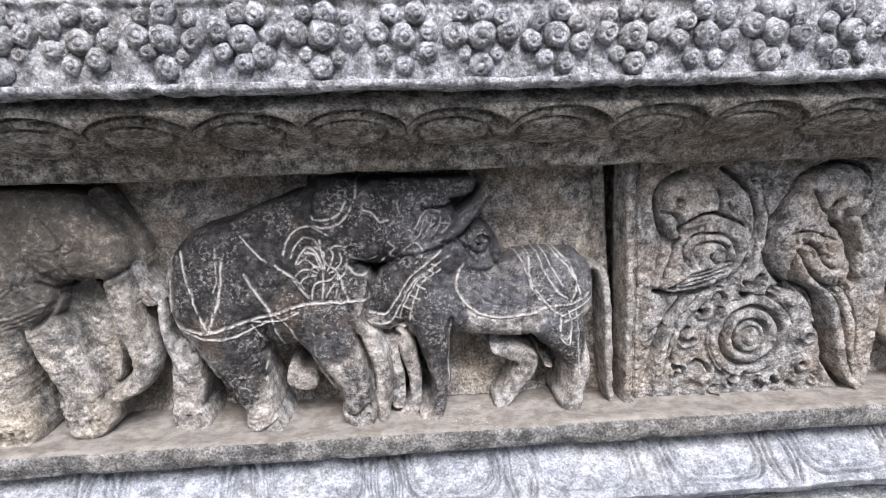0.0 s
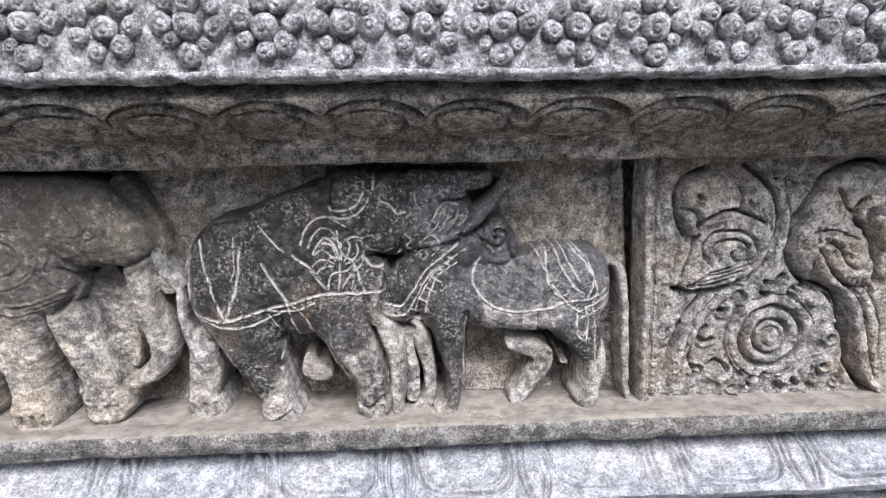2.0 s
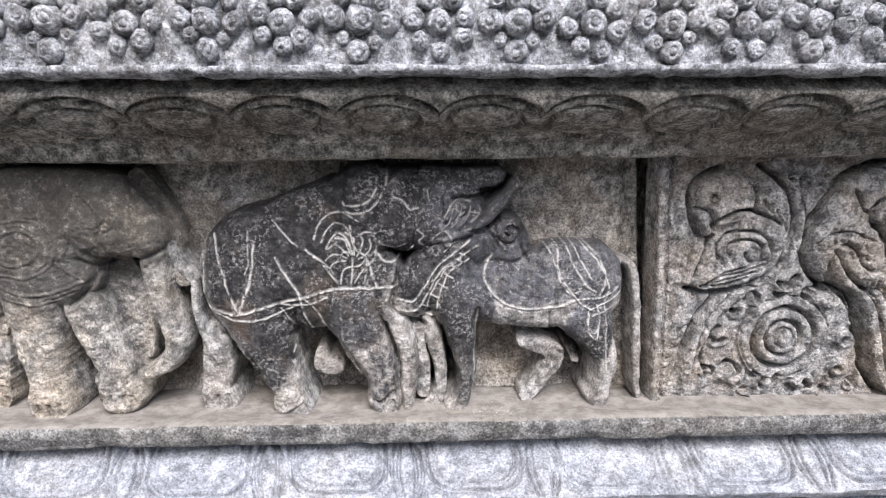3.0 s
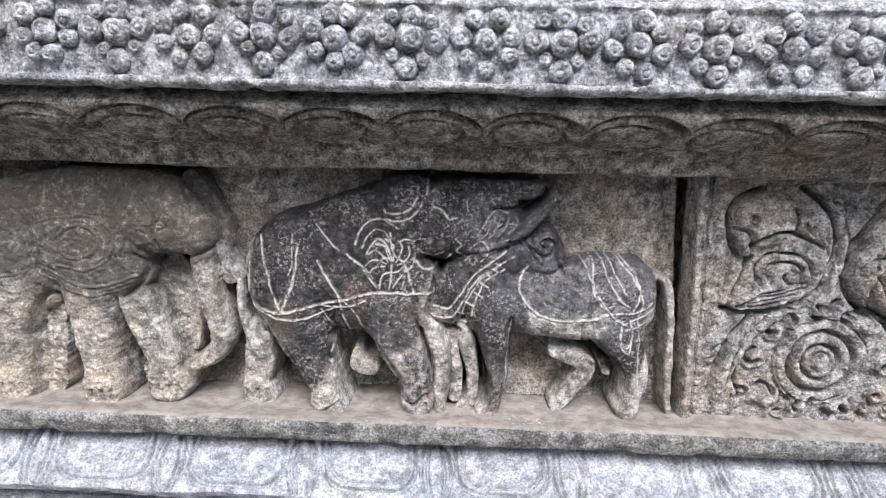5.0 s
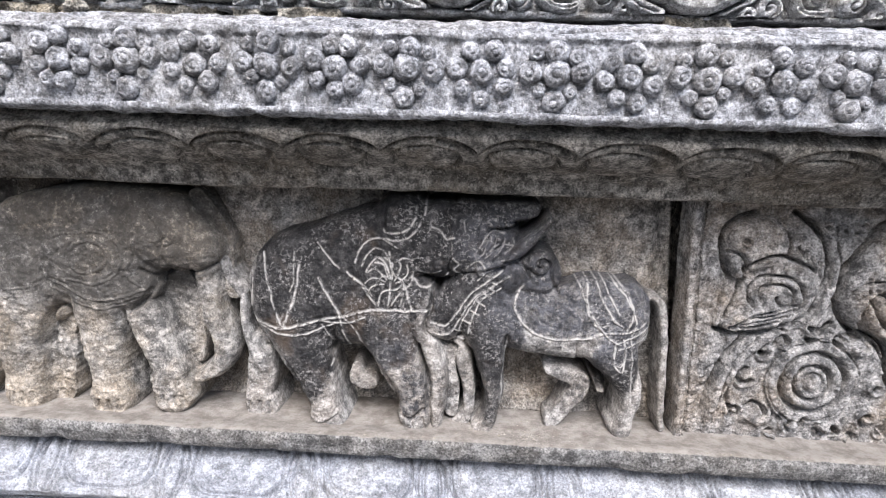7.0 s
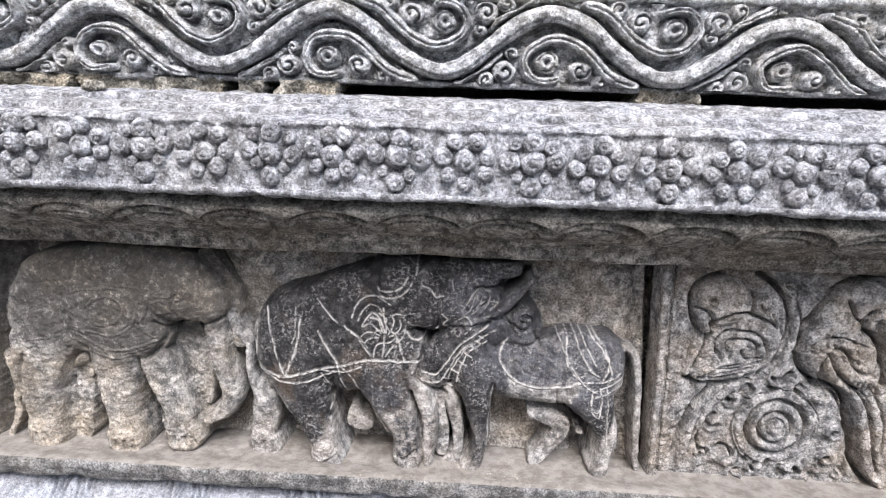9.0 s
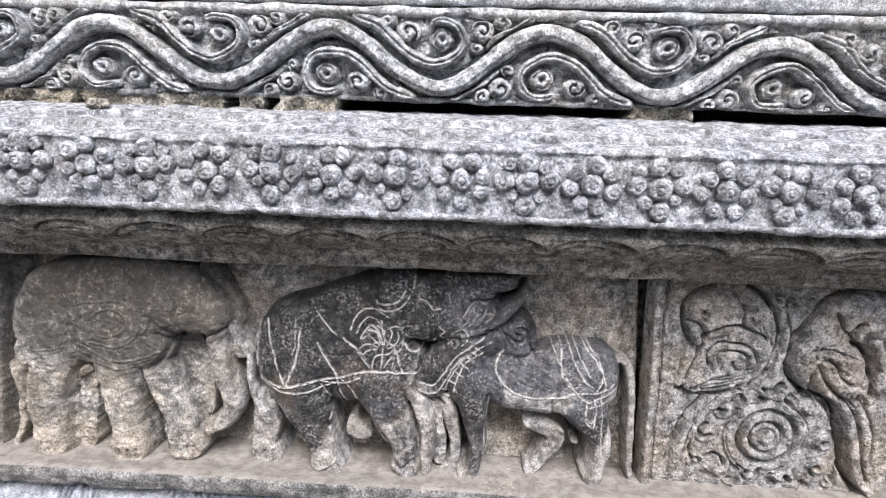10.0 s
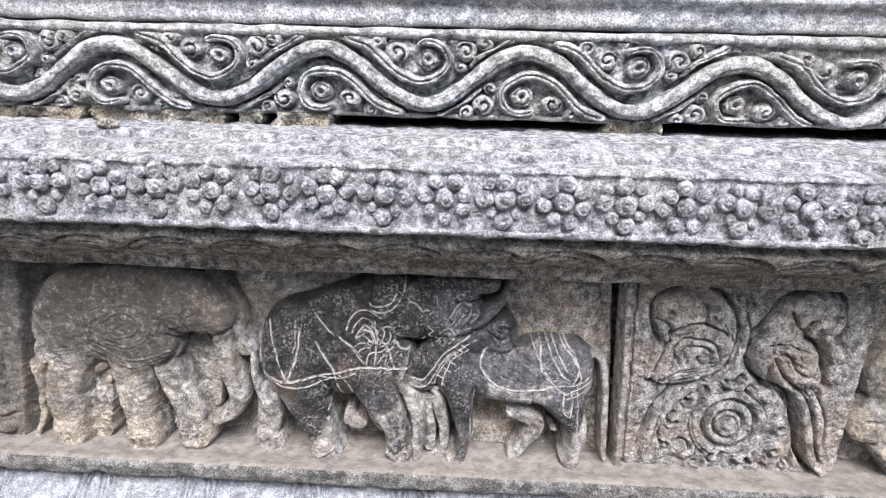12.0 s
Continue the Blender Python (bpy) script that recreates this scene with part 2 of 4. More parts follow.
class Relief:
    """Carving in relief on an upright face: heights in metres out of a plane, built up from rounded masses, cords and cuts."""

    def __init__(self, x0, x1, z0, z1, step=0.00125, gain=1.0):
        self.step, self.x0, self.z0 = step, x0, z0
        self.X, self.Z = np.meshgrid(np.arange(x0, x1, step), np.arange(z0, z1, step))
        self.U = self.X + 0.0030 * rough(self.X, self.Z, 0.025, 4, 1.0)
        self.V = self.Z + 0.0030 * rough(self.X, self.Z, 0.025, 4, 2.0)
        self.deep, self.gain = DEEP, gain
        self.H = np.full(self.X.shape, DEEP)
        self.polish_or_shade, self.dust, self.slate = (np.zeros(self.X.shape) for _ in range(3))

    def window(self, pts, reach):
        """The part of the grid within reach of the points."""
        xs, zs = [p[0] for p in pts], [p[1] for p in pts]
        reach += 0.004
        c0, c1 = (int((v - self.x0) / self.step) for v in (min(xs) - reach, max(xs) + reach))
        r0, r1 = (int((v - self.z0) / self.step) for v in (min(zs) - reach, max(zs) + reach))
        return slice(max(r0, 0), max(r1 + 1, 0)), slice(max(c0, 0), max(c1 + 1, 0))

    def join(self, w, h, soft):
        a, b = self.H[w], h
        k = np.clip(0.5 + 0.5 * (b - a) / soft, 0, 1)
        self.H[w] = a * (1 - k) + b * k + soft * k * (1 - k)

    def dome(self, q, height, flat):
        q = np.minimum(q, 1.3)
        inside = np.sqrt(np.clip(1 - np.clip(q, 0, 1) ** flat, 0, 1))
        return np.where(q < 1, height * inside, -0.45 * (q - 1))

    def blob(self, height, c, turn=0, flat=1.6, soft=0.006):
        x, z, rx, rz = c
        w = self.window([(x, z)], 1.3 * max(rx, rz))
        u, v = self.U[w] - x, self.V[w] - z
        a = radians(turn)
        u, v = u * math.cos(a) + v * math.sin(a), -u * math.sin(a) + v * math.cos(a)
        self.join(w, self.dome((u / rx) ** 2 + (v / rz) ** 2, height, flat), soft)

    def nearest(self, pts, w=(slice(None), slice(None))):
        """Distance to a line of points (x, z) or (x, z, r), with the radius there."""
        U, V = self.U[w], self.V[w]
        best, rad, score = np.full(U.shape, 9.0), np.full(U.shape, 0.01), np.full(U.shape, 9.0)
        for p, q in zip(pts[:-1], pts[1:]):
            dx, dz = q[0] - p[0], q[1] - p[1]
            t = np.clip(((U - p[0]) * dx + (V - p[1]) * dz) / (dx * dx + dz * dz + 1e-12), 0, 1)
            d = np.hypot(U - p[0] - t * dx, V - p[1] - t * dz)
            r = p[2] + (q[2] - p[2]) * t if len(p) > 2 else 0 * t
            sc = d - r
            m = sc < score
            best, rad, score = np.where(m, d, best), np.where(m, r, rad), np.where(m, sc, score)
        return best, rad

    def limb(self, height, *pts, flat=1.6, soft=0.006):
        pts = smooth_line(pts, 3)
        w = self.window(pts, 1.3 * max(p[2] for p in pts))
        d, r = self.nearest(pts, w)
        self.join(w, self.dome((d / np.maximum(r, 1e-4)) ** 2, height, flat), soft)

    def cord(self, *pts, w=0.0022, h=0.0016, dust=1.0, on=-0.002):
        """A raised cord lying on the masses, its top rubbed pale, with a fine cut on both sides."""
        pts = smooth_line(pts, 4)
        at = self.window(pts, 4 * w)
        d, _ = self.nearest(pts, at)
        w = 0.66 * w
        self.H[at] += h * (np.exp(-(d / w) ** 2) - 0.6 * np.exp(-((d - 2 * w) / (0.7 * w)) ** 2)) * (self.H[at] > on)
        self.dust[at] = np.maximum(self.dust[at], dust * np.exp(-(d / (w * 0.9)) ** 2))

    def cut(self, *pts, w=0.002, depth=0.003, dust=0.0):
        pts = smooth_line(pts, 4)
        at = self.window(pts, 3 * w)
        d, _ = self.nearest(pts, at)
        self.H[at] -= self.gain * depth * np.exp(-(d / (w * self.gain ** 0.4)) ** 2)

    def ring(self, c, r, w, h, a0=0, a1=360):
        n = 28
        pts = [(c[0] + r * math.cos(radians(a0 + (a1 - a0) * i / n)), c[1] + r * math.sin(radians(a0 + (a1 - a0) * i / n))) for i in range(n + 1)]
        at = self.window(pts, 3 * w)
        d, _ = self.nearest(pts, at)
        self.H[at] += h * np.exp(-(d / w) ** 2)

    def spiral(self, c, r, start, turns, hand):
        n = int(18 * turns) + 4
        return [(c[0] + r * (1 - 0.80 * i / n) * math.cos(radians(start) + hand * 2 * math.pi * turns * i / n),
                 c[1] + r * (1 - 0.80 * i / n) * math.sin(radians(start) + hand * 2 * math.pi * turns * i / n)) for i in range(n + 1)]

    def leaf(self, c, r, start=0, turns=1.2, hand=1, height=0.010, deep=0.008, tall=1.0):
        """A fleshy curled leaf: a swollen pad, rolled inwards by a winding cut, with a bead in the eye."""
        self.blob(height, (c[0], c[1], r * 1.12, r * 1.05 * tall), flat=1.5, soft=0.002)
        pts = self.spiral(c, r * 0.80, start, turns, hand)
        w = max(0.0013, 0.11 * r)
        at = self.window(pts, 3 * w)
        d, _ = self.nearest(pts, at)
        self.H[at] -= deep * np.exp(-(d / w) ** 2)
        e = pts[-1]
        self.blob(height * 0.95, (2 * c[0] - e[0], 2 * c[1] - e[1], r * 0.24, r * 0.24), soft=0.001)

    def blacken(self, c, amount=1.0):
        x, z, rx, rz = c
        q = np.hypot((self.U - x) / rx, (self.V - z) / rz)
        self.polish_or_shade = np.maximum(self.polish_or_shade, amount * (1 - smooth01(0.70, 1.2, q)))

    def grey_hide(self, c, amount=1.0):
        x, z, rx, rz = c
        q = np.hypot((self.U - x) / rx, (self.V - z) / rz)
        self.slate = np.maximum(self.slate, amount * (1 - smooth01(0.60, 1.25, q)))

    def weather(self, amount=0.0016, seed=0.0):
        self.H = self.H + amount * rough(self.X, self.Z, 0.018, 4, seed) + 1.0 * amount * rough(self.X, self.Z, 0.0055, 3, seed + 4)

    def build(self, name, material, y=None, label="", category="relief carving", kind="", floor=DEEP_KEEP, only=None, parent=None):
        """The carved front where it stands out of the wall, its sides running back into the wall."""
        y = BACK if y is None else y
        keep = self.H > floor
        rows, cols = self.H.shape
        q = grid_quads(rows, cols)
        q = q[keep.ravel()[q].any(axis=1)]
        if only is not None:
            q = q[only.ravel()[q[:, 0]]]
        co = np.stack([self.X, y - np.maximum(self.H, self.deep), self.Z], axis=-1).reshape(-1, 3)
        used = np.unique(q)
        index = np.full(rows * cols, -1)
        index[used] = np.arange(len(used))
        att = {"polish_or_shade": self.polish_or_shade.ravel()[used], "dust": self.dust.ravel()[used], "slate": self.slate.ravel()[used]}
        ob = mesh_object(name, co[used], index[q], material, parent=parent, attributes=att)
        return tagged(ob, label, category, kind=kind)


# ================= the courses of the wall, from the ground up =================
def sheet(name, x0, x1, y0, y1, z, material, n=60):
    xs, ys = np.linspace(x0, x1, n), np.linspace(y0, y1, n)
    X, Y = np.meshgrid(xs, ys)
    return mesh_object(name, np.stack([X, Y, z + 0 * X], axis=-1).reshape(-1, 3), grid_quads(n, n), material)


tagged(sheet("ground", -400, 400, -400, 400, -0.62, M_GROUND), "worn grey stone paving in front of the wall", "ground", kind="structure")


def block(name, x0, x1, y0, y1, z0, z1, material, label):
    bm = bmesh.new()
    bmesh.ops.create_cube(bm, size=1)
    for v in bm.verts:
        v.co = ((x0 + x1) / 2 + v.co.x * (x1 - x0), (y0 + y1) / 2 + v.co.y * (y1 - y0), (z0 + z1) / 2 + v.co.z * (z1 - z0))
    bmesh.ops.bevel(bm, geom=bm.edges[:], offset=0.02, segments=2, affect="EDGES")
    me = bpy.data.meshes.new(name)
    bm.to_mesh(me)
    bm.free()
    me.materials.append(material)
    return tagged(new(name, me), label, "wall", kind="structure")


block("wall_core", -FAR, FAR, 1.07, 1.6, -0.62, 1.9, M_GROUND, "plain stone core of the wall")
# unseen wall, added to keep low sky light off the carvings
block("light_block_wall", -9, 9, -4.0, -3.6, -0.62, 1.4, M_GROUND, "plain stone wall, unseen, added to cut low sky light")


def petal_carving(X, S, line):
    """Broad lotus petals cut as lines into the sloping slab: round-ended tongues with a double rim, and a pair of curved stems between."""
    pitch, length = 0.172, S.max()
    wob = 0.010 * rough(X, S, 0.22, 2, 6)
    cell = np.floor((X + 0.03 + wob) / pitch)
    u = (X + 0.03 + wob) - (cell + 0.5) * pitch
    s0 = S - 0.092
    u = u + 0.10 * (s0 - 0.03)      # the tongues lean
    depth = np.zeros_like(X)
    for half, low, w, d in ((0.060, 0.006, 0.0021, 0.0090), (0.052, 0.014, 0.0018, 0.0055)):
        rad = min(0.030, half * 0.8)
        a, c = np.abs(u) - (half - rad), (low + rad) - s0
        dist = np.hypot(np.maximum(a, 0), np.maximum(c, 0)) + np.minimum(np.maximum(a, c), 0) - rad
        depth -= d * np.exp(-(dist / w) ** 2)
    for off, bend in ((0.0735, 0.007), (0.079, 0.004)):
        stem = np.abs(np.abs(u) - off - bend * np.sin((S - 0.03) * 50))
        depth -= 0.0085 * np.exp(-(stem / 0.0020) ** 2)
    return depth * smooth01(0.083, 0.090, S) * (S / length < 0.96) * (0.55 + 0.7 * np.clip(rough(X, S, 0.09, 2, 3) + 0.5, 0, 1))


course("base_course", [(0.60, -0.62), (0.60, -0.16), (0.615, -0.125)], M_UPPER, 0.008, label="plain weathered grey stone base course")
course("lower_course", [(0.70, -0.125), (0.69, -0.095), (0.655, -0.090), (0.645, -0.075), (0.700, -0.036), (0.716, -0.024)], M_SLAB, 0.0016, carve=petal_carving,
       label="pale blue-grey stone slab with engraved lotus petals", seed=2)
course("figure_ledge", [(0.716, -0.0235), (0.690, -0.0210), (0.681, -0.0180), (0.679, -0.012), (0.678, 0.004), (0.681, 0.0090), (0.689, 0.0105), (0.72, 0.0045), (0.83, 0.001)], M_LEDGE, 0.0016, worn=0.0018, smooth=1,
       label="narrow dusty stone ledge under the carved animals", seed=3)


def panel_carving(X, S, line):
    swell = 0.012 * smooth01(0.10, 0.15, X) * smooth01(0.17, 0.22, S) * (1 - smooth01(0.245, 0.262, X))
    swell = swell + 0.010 * smooth01(-0.35, -0.31, X) * (1 - smooth01(-0.27, -0.20, X)) * smooth01(0.22, 0.27, S)
    for hx, hz, rx, rz in ((-0.590, 0.050, 0.034, 0.050), (-0.440, 0.040, 0.032, 0.045), (-0.345, 0.035, 0.030, 0.035), (-0.245, 0.035, 0.034, 0.045),
                           (-0.115, 0.045, 0.060, 0.050), (0.010, 0.070, 0.030, 0.070), (0.100, 0.070, 0.045, 0.040), (0.205, 0.060, 0.035, 0.050), (-0.30, 0.10, 0.016, 0.09)):
        swell = swell - 0.042 * np.exp(-((X - hx) / rx) ** 2 - ((S - hz) / rz) ** 2)
    # deep slot beside the pilaster, wider at the top
    slot = X - (0.2995 - 0.080 * S)
    swell = swell - 0.080 * smooth01(-0.002, 0.003, slot) * (1 - smooth01(0.026, 0.030, slot))
    return swell + 0.005 * rough(X, S, 0.10, 3, 8) + 0.002 * rough(X, S, 0.010, 4, 9)


course("wall_panel", [(BACK + 0.026, 0.0015), (BACK + 0.022, 0.345)], M_PANEL, 0.0025, worn=0.003, carve=panel_carving, label="dusty brown-grey stone wall behind the carved animals", seed=4, smooth=0)


def scallop_carving(X, S, line):
    """A row of half-round lobes with an eye-shaped inner cut, on the underside of the cornice."""
    pitch = 0.1068
    z = line[:, 1][:, None]
    wob = 0.006 * rough(X, 0 * X, 0.2, 2, 6)
    u = ((X - -0.4117 + wob) / pitch) % 1.0 - 0.5
    top, low = 0.397, 0.350
    v = (z - low) / (top - low)
    out = np.zeros_like(X) + 0 * v
    arch = v - 0.52 - 0.46 * np.sqrt(np.clip(1 - (np.abs(u) / 0.5) ** 2.0, 0, 1))
    dist = arch * 0.045
    out = out - 0.0036 * smooth01(0.0012, -0.0012, dist) * (v > -0.1) * smooth01(-0.10, 0.05, v)
    out = out - 0.0078 * np.exp(-((dist + 0.0005) / 0.0016) ** 2) * (v > 0)
    eye = np.hypot((u + 0.05) / 0.36, (v - 0.36) / 0.36) - 1
    out = out - 0.0055 * np.exp(-(eye * 0.02 / 0.0016) ** 2) * (np.abs(v - 0.36) < 0.6)
    lean = np.hypot((u - 0.13) / 0.42, (v - 0.22) / 0.62) - 1
    out = out - 0.0065 * np.exp(-(lean * 0.025 / 0.0017) ** 2) * (u > 0.08) * (v > 0.1) * (v < 0.9)
    return out * (0.45 + np.clip(rough(X, S, 0.15, 2, 4) + 0.55, 0, 1))


course("cornice", [(0.80, 0.3435), (0.80, 0.330), (0.712, 0.327), (0.704, 0.330), (0.702, 0.345), (0.690, 0.352), (0.655, 0.366), (0.635, 0.380), (0.622, 0.400), (0.632, 0.408), (0.640, 0.416)], M_CORNICE, 0.0016, carve=scallop_carving,
       label="dark grey-brown cornice underside carved with worn scallops", seed=5, worn=0.003)


def band_carving(X, S, line):
    z = line[:, 1][:, None]
    lip = -0.0075 * np.exp(-((z - 0.4295) / 0.0018) ** 2) * (line[:, 0][:, None] < 0.63)
    return 0.0040 * rough(X, S, 0.02, 5, 7) + lip


course("flower_band", [(0.66, 0.4165), (0.635, 0.416), (0.608, 0.417), (0.602, 0.421), (0.603, 0.428), (0.612, 0.432), (0.614, 0.494), (0.609, 0.499), (0.613, 0.5045),
                       (0.646, 0.5075), (0.650, 0.5045), (0.655, 0.5050), (0.658, 0.5140), (0.668, 0.5165), (0.702, 0.5180), (0.706, 0.5150), (0.711, 0.5155), (0.714, 0.5245), (0.724, 0.5265), (0.80, 0.5295), (1.08, 0.5295)], M_BAND, 0.0018, carve=band_carving, worn=0.0022,
       label="pale grey weathered stone band hung with carved flower bunches", seed=6)


# ---- scroll course: a waving vine with curled leaves ----
CRESTS = (-1.129, -0.817, -0.504, -0.180, 0.123, 0.436, 0.749, 1.06)


def vine_z(x):
    turn = np.interp(x, CRESTS, range(len(CRESTS)))
    return 0.6055 + 0.039 * math.cos(2 * math.pi * turn) - 0.013 * float(smooth01(0.10, 0.60, np.float64(x)))


SCROLL_Y = 0.818
course("scroll_course", [(1.08, 0.5475), (0.84, 0.5465), (0.822, 0.546), (SCROLL_Y + 0.001, 0.5515), (SCROLL_Y + 0.014, 0.5535), (SCROLL_Y + 0.014, 0.659), (SCROLL_Y, 0.6615), (0.816, 0.6645), (0.8145, 0.668), (0.819, 0.674), (0.86, 0.6775)], M_SCROLL, 0.002, worn=0.004,
       label="grey stone course behind the carved vine", seed=7)
course("upper_course", [(0.86, 0.678), (0.836, 0.679), (0.832, 0.684), (0.834, 0.712), (0.822, 0.716), (0.818, 0.722), (0.822, 0.730), (0.85, 0.735), (0.88, 0.76), (0.88, 1.9)], M_UPPER, 0.004, worn=0.003,
       label="smooth grey stone slab above the vine band", seed=8)

wave = [(XA - 0.02 + 0.006 * i, vine_z(XA - 0.02 + 0.006 * i), 0.0118) for i in range(int((XB - XA + 0.04) / 0.006))]
vine = Relief(XA, XB, 0.550, 0.664, 0.0015)
d, _ = vine.nearest(wave)
vine.limb(0.0200, *wave, flat=1.25, soft=0.001)
vine.H = vine.H - 0.0026 * np.exp(-((d - 0.0066) / 0.0012) ** 2)
vine.weather(0.0022, 3)
stem_ob = vine.build("vine_carving", M_SCROLL, y=SCROLL_Y, label="weathered grey stone vine waving along the upper band", floor=-0.018)


def leaf_spray(crest, side, k):
    """Acanthus leaves in one bay of the wave: hanging under a crest (side 1) or standing over a trough (side -1)."""
    s = side
    g = Relief(crest - 0.156, crest + 0.156, 0.5505, 0.6625, 0.0014)
    drop = -0.013 * float(smooth01(0.10, 0.60, np.float64(crest)))
    zc = (0.5800 if s == 1 else 0.6320) + drop * (0.5 if s == 1 else 1)
    j = 0.003 * math.sin(7 * k + s)

    def at(dx, dz):
        return crest + s * dx, zc + s * dz

    def frond(height, radius, *pts, taper=0.55):
        """A tapering leaf with a groove along its back."""
        n = len(pts) - 1
        g.limb(height, *[(*at(*p), radius * (1 - (1 - taper) * i / n)) for i, p in enumerate(pts)], flat=1.4, soft=0.0012)
        g.cut(*[at(*p) for p in pts], w=0.0014, depth=0.0055)

    def eye(dx, dz, radius):
        """A round boss with a sunk ring and a drilled centre."""
        c = at(dx, dz)
        g.blob(0.0145, (*c, radius, radius * 0.9), flat=2.0, soft=0.001)
        g.ring(c, radius * 0.66, 0.0018, -0.0085, 200 * k, 200 * k + 280)
        g.ring(c, 0.0012, 0.0030, -0.013)

    g.H = np.maximum(g.H, -0.009 + 0.008 * rough(g.X, g.Z, 0.014, 3, k + 2.0 * s))
    # great leaf rising from the vine's foot, rolling over into a volute round a boss
    frond(0.0175, 0.0092, (0.112, -0.026), (0.084, -0.017), (0.060, 0.004), (0.034, 0.025), (0.004, 0.033), (-0.024, 0.022 + j), (-0.036, 0.002), (-0.026, -0.018), (-0.006, -0.023), (0.008, -0.020), taper=0.55)
    eye(-0.005, 0.002, 0.0165)
    g.leaf(at(0.040, -0.008), 0.0150, 150 + 70 * k, 0.85, -s, 0.0140, 0.0130, 0.9)
    g.leaf(at(0.070, -0.023), 0.0105, 60 + 50 * k, 0.80, s, 0.0125, 0.0110)
    # smaller curls and a flame towards the other end of the bay
    g.leaf(at(-0.062, -0.012 + j), 0.0150, 40 + 60 * k, 0.85, s, 0.0135, 0.0125, 0.95)
    g.leaf(at(-0.088, -0.023), 0.0105, 120 + 50 * k, 0.75, -s, 0.0120, 0.0110)
    frond(0.0125, 0.0055, (-0.128, -0.027), (-0.106, -0.014), (-0.084, -0.004), (-0.068, 0.010))
    g.leaf(at(-0.054, 0.012), 0.0085, 300 * s, 0.75, -s, 0.0115, 0.0095)
    g.leaf(at(0.096, -0.006 - j), 0.0075, 200 * s, 0.75, s, 0.0110, 0.0090)
    for i in range(22):     # veins
        a = radians(37 * i + 10 * k)
        p0 = at(-0.10 + 0.0096 * i, -0.010 + 0.020 * math.sin(2.1 * i + k))
        g.cut(p0, (p0[0] + 0.005 * math.cos(a), p0[1] + 0.004 * math.sin(a)), (p0[0] + 0.009 * math.cos(a + 0.6), p0[1] + 0.008 * math.sin(a + 0.6)), w=0.0011, depth=0.0036)
    # kept clear of the vine by a deep channel
    dv, _ = g.nearest([p for p in wave if abs(p[0] - crest) < 0.19])
    line = np.interp(g.X, [p[0] for p in wave], [p[1] for p in wave])
    bay = (np.abs(g.X - crest) < 0.1535)
    g.H = np.where(((line - g.Z) * s > 0) & bay, g.H, DEEP)
    g.H = g.H - 0.020 * (1 - smooth01(0.0130, 0.0175, dv))
    g.weather(0.0024, 3 + k + s)
    return g


for k, crest in enumerate(CRESTS[1:-1]):
    for side in (1, -1):
        cx = crest if side == 1 else (crest + CRESTS[k + 2]) / 2
        if XA + 0.05 < cx < XB - 0.05:
            spray = leaf_spray(cx, side, k).build("leaf_spray", M_SCROLL, y=SCROLL_Y, floor=-0.016)
            del spray["category"]
            spray.parent = stem_ob

# ================= the figures =================
# ---- elephant and bull sharing one head ----
f = Relief(-0.335, 0.305, -0.004, 0.338, 0.001, gain=1.5)
# far parts first, low in the relief
f.limb(0.004, (-0.016, 0.115, 0.0102), (-0.008, 0.064, 0.0088), (-0.006, 0.017, 0.0088), soft=0.003)
f.limb(0.012, (0.004, 0.122, 0.0124), (0.014, 0.061, 0.0095), (0.017, 0.023, 0.0095), (0.005, -0.004, 0.0124), soft=0.003)
f.limb(0.004, (0.127, 0.089, 0.0102), (0.167, 0.068, 0.0139), (0.152, 0.035, 0.0109), (0.132, 0.010, 0.0102), flat=1.8, soft=0.004)
f.limb(-0.004, (0.192, 0.080, 0.0102), (0.198, 0.062, 0.0080), soft=0.003)
f.limb(0.004, (-0.139, 0.076, 0.0066), (-0.138, 0.059, 0.0117), (-0.122, 0.053, 0.0109), flat=1.6, soft=0.003)
f.limb(0.012, (-0.275, 0.105, 0.0161), (-0.274, 0.064, 0.0197), (-0.279, 0.021, 0.0182), soft=0.004)
f.limb(0.020, (-0.279, 0.023, 0.0175), (-0.274, 0.010, 0.0226), (-0.272, 0.001, 0.0226), flat=2.2, soft=0.004)
f.limb(0.006, (-0.323, 0.227, 0.0058), (-0.311, 0.198, 0.0080), (-0.296, 0.180, 0.0095), soft=0.004)
f.limb(0.016, (-0.293, 0.174, 0.0051), (-0.291, 0.131, 0.0051), (-0.283, 0.094, 0.0066), (-0.270, 0.071, 0.0088), soft=0.003)
f.limb(0.014, (0.243, 0.195, 0.0066), (0.262, 0.185, 0.0066), (0.271, 0.146, 0.0058), (0.274, 0.074, 0.0058), (0.280, 0.009, 0.0051), soft=0.002)
# bull: body, rump, shoulder, neck
f.limb(0.034, (0.079, 0.160, 0.0467), (0.137, 0.153, 0.0467), (0.187, 0.159, 0.0482), flat=1.35, soft=0.008)
f.limb(0.030, (0.127, 0.184, 0.0204), (0.176, 0.199, 0.0219), (0.218, 0.191, 0.0234), flat=1.35, soft=0.008)
f.blob(0.040, (0.209, 0.166, 0.0438, 0.0526), flat=1.35, soft=0.006)
f.blob(0.040, (0.039, 0.161, 0.0409, 0.0526), flat=1.35, soft=0.006)
f.limb(0.034, (-0.022, 0.150, 0.0263), (0.005, 0.182, 0.0350), (0.050, 0.219, 0.0336), flat=1.35, soft=0.008)
f.blob(0.030, (0.098, 0.220, 0.0321, 0.0292), flat=1.6, soft=0.008)
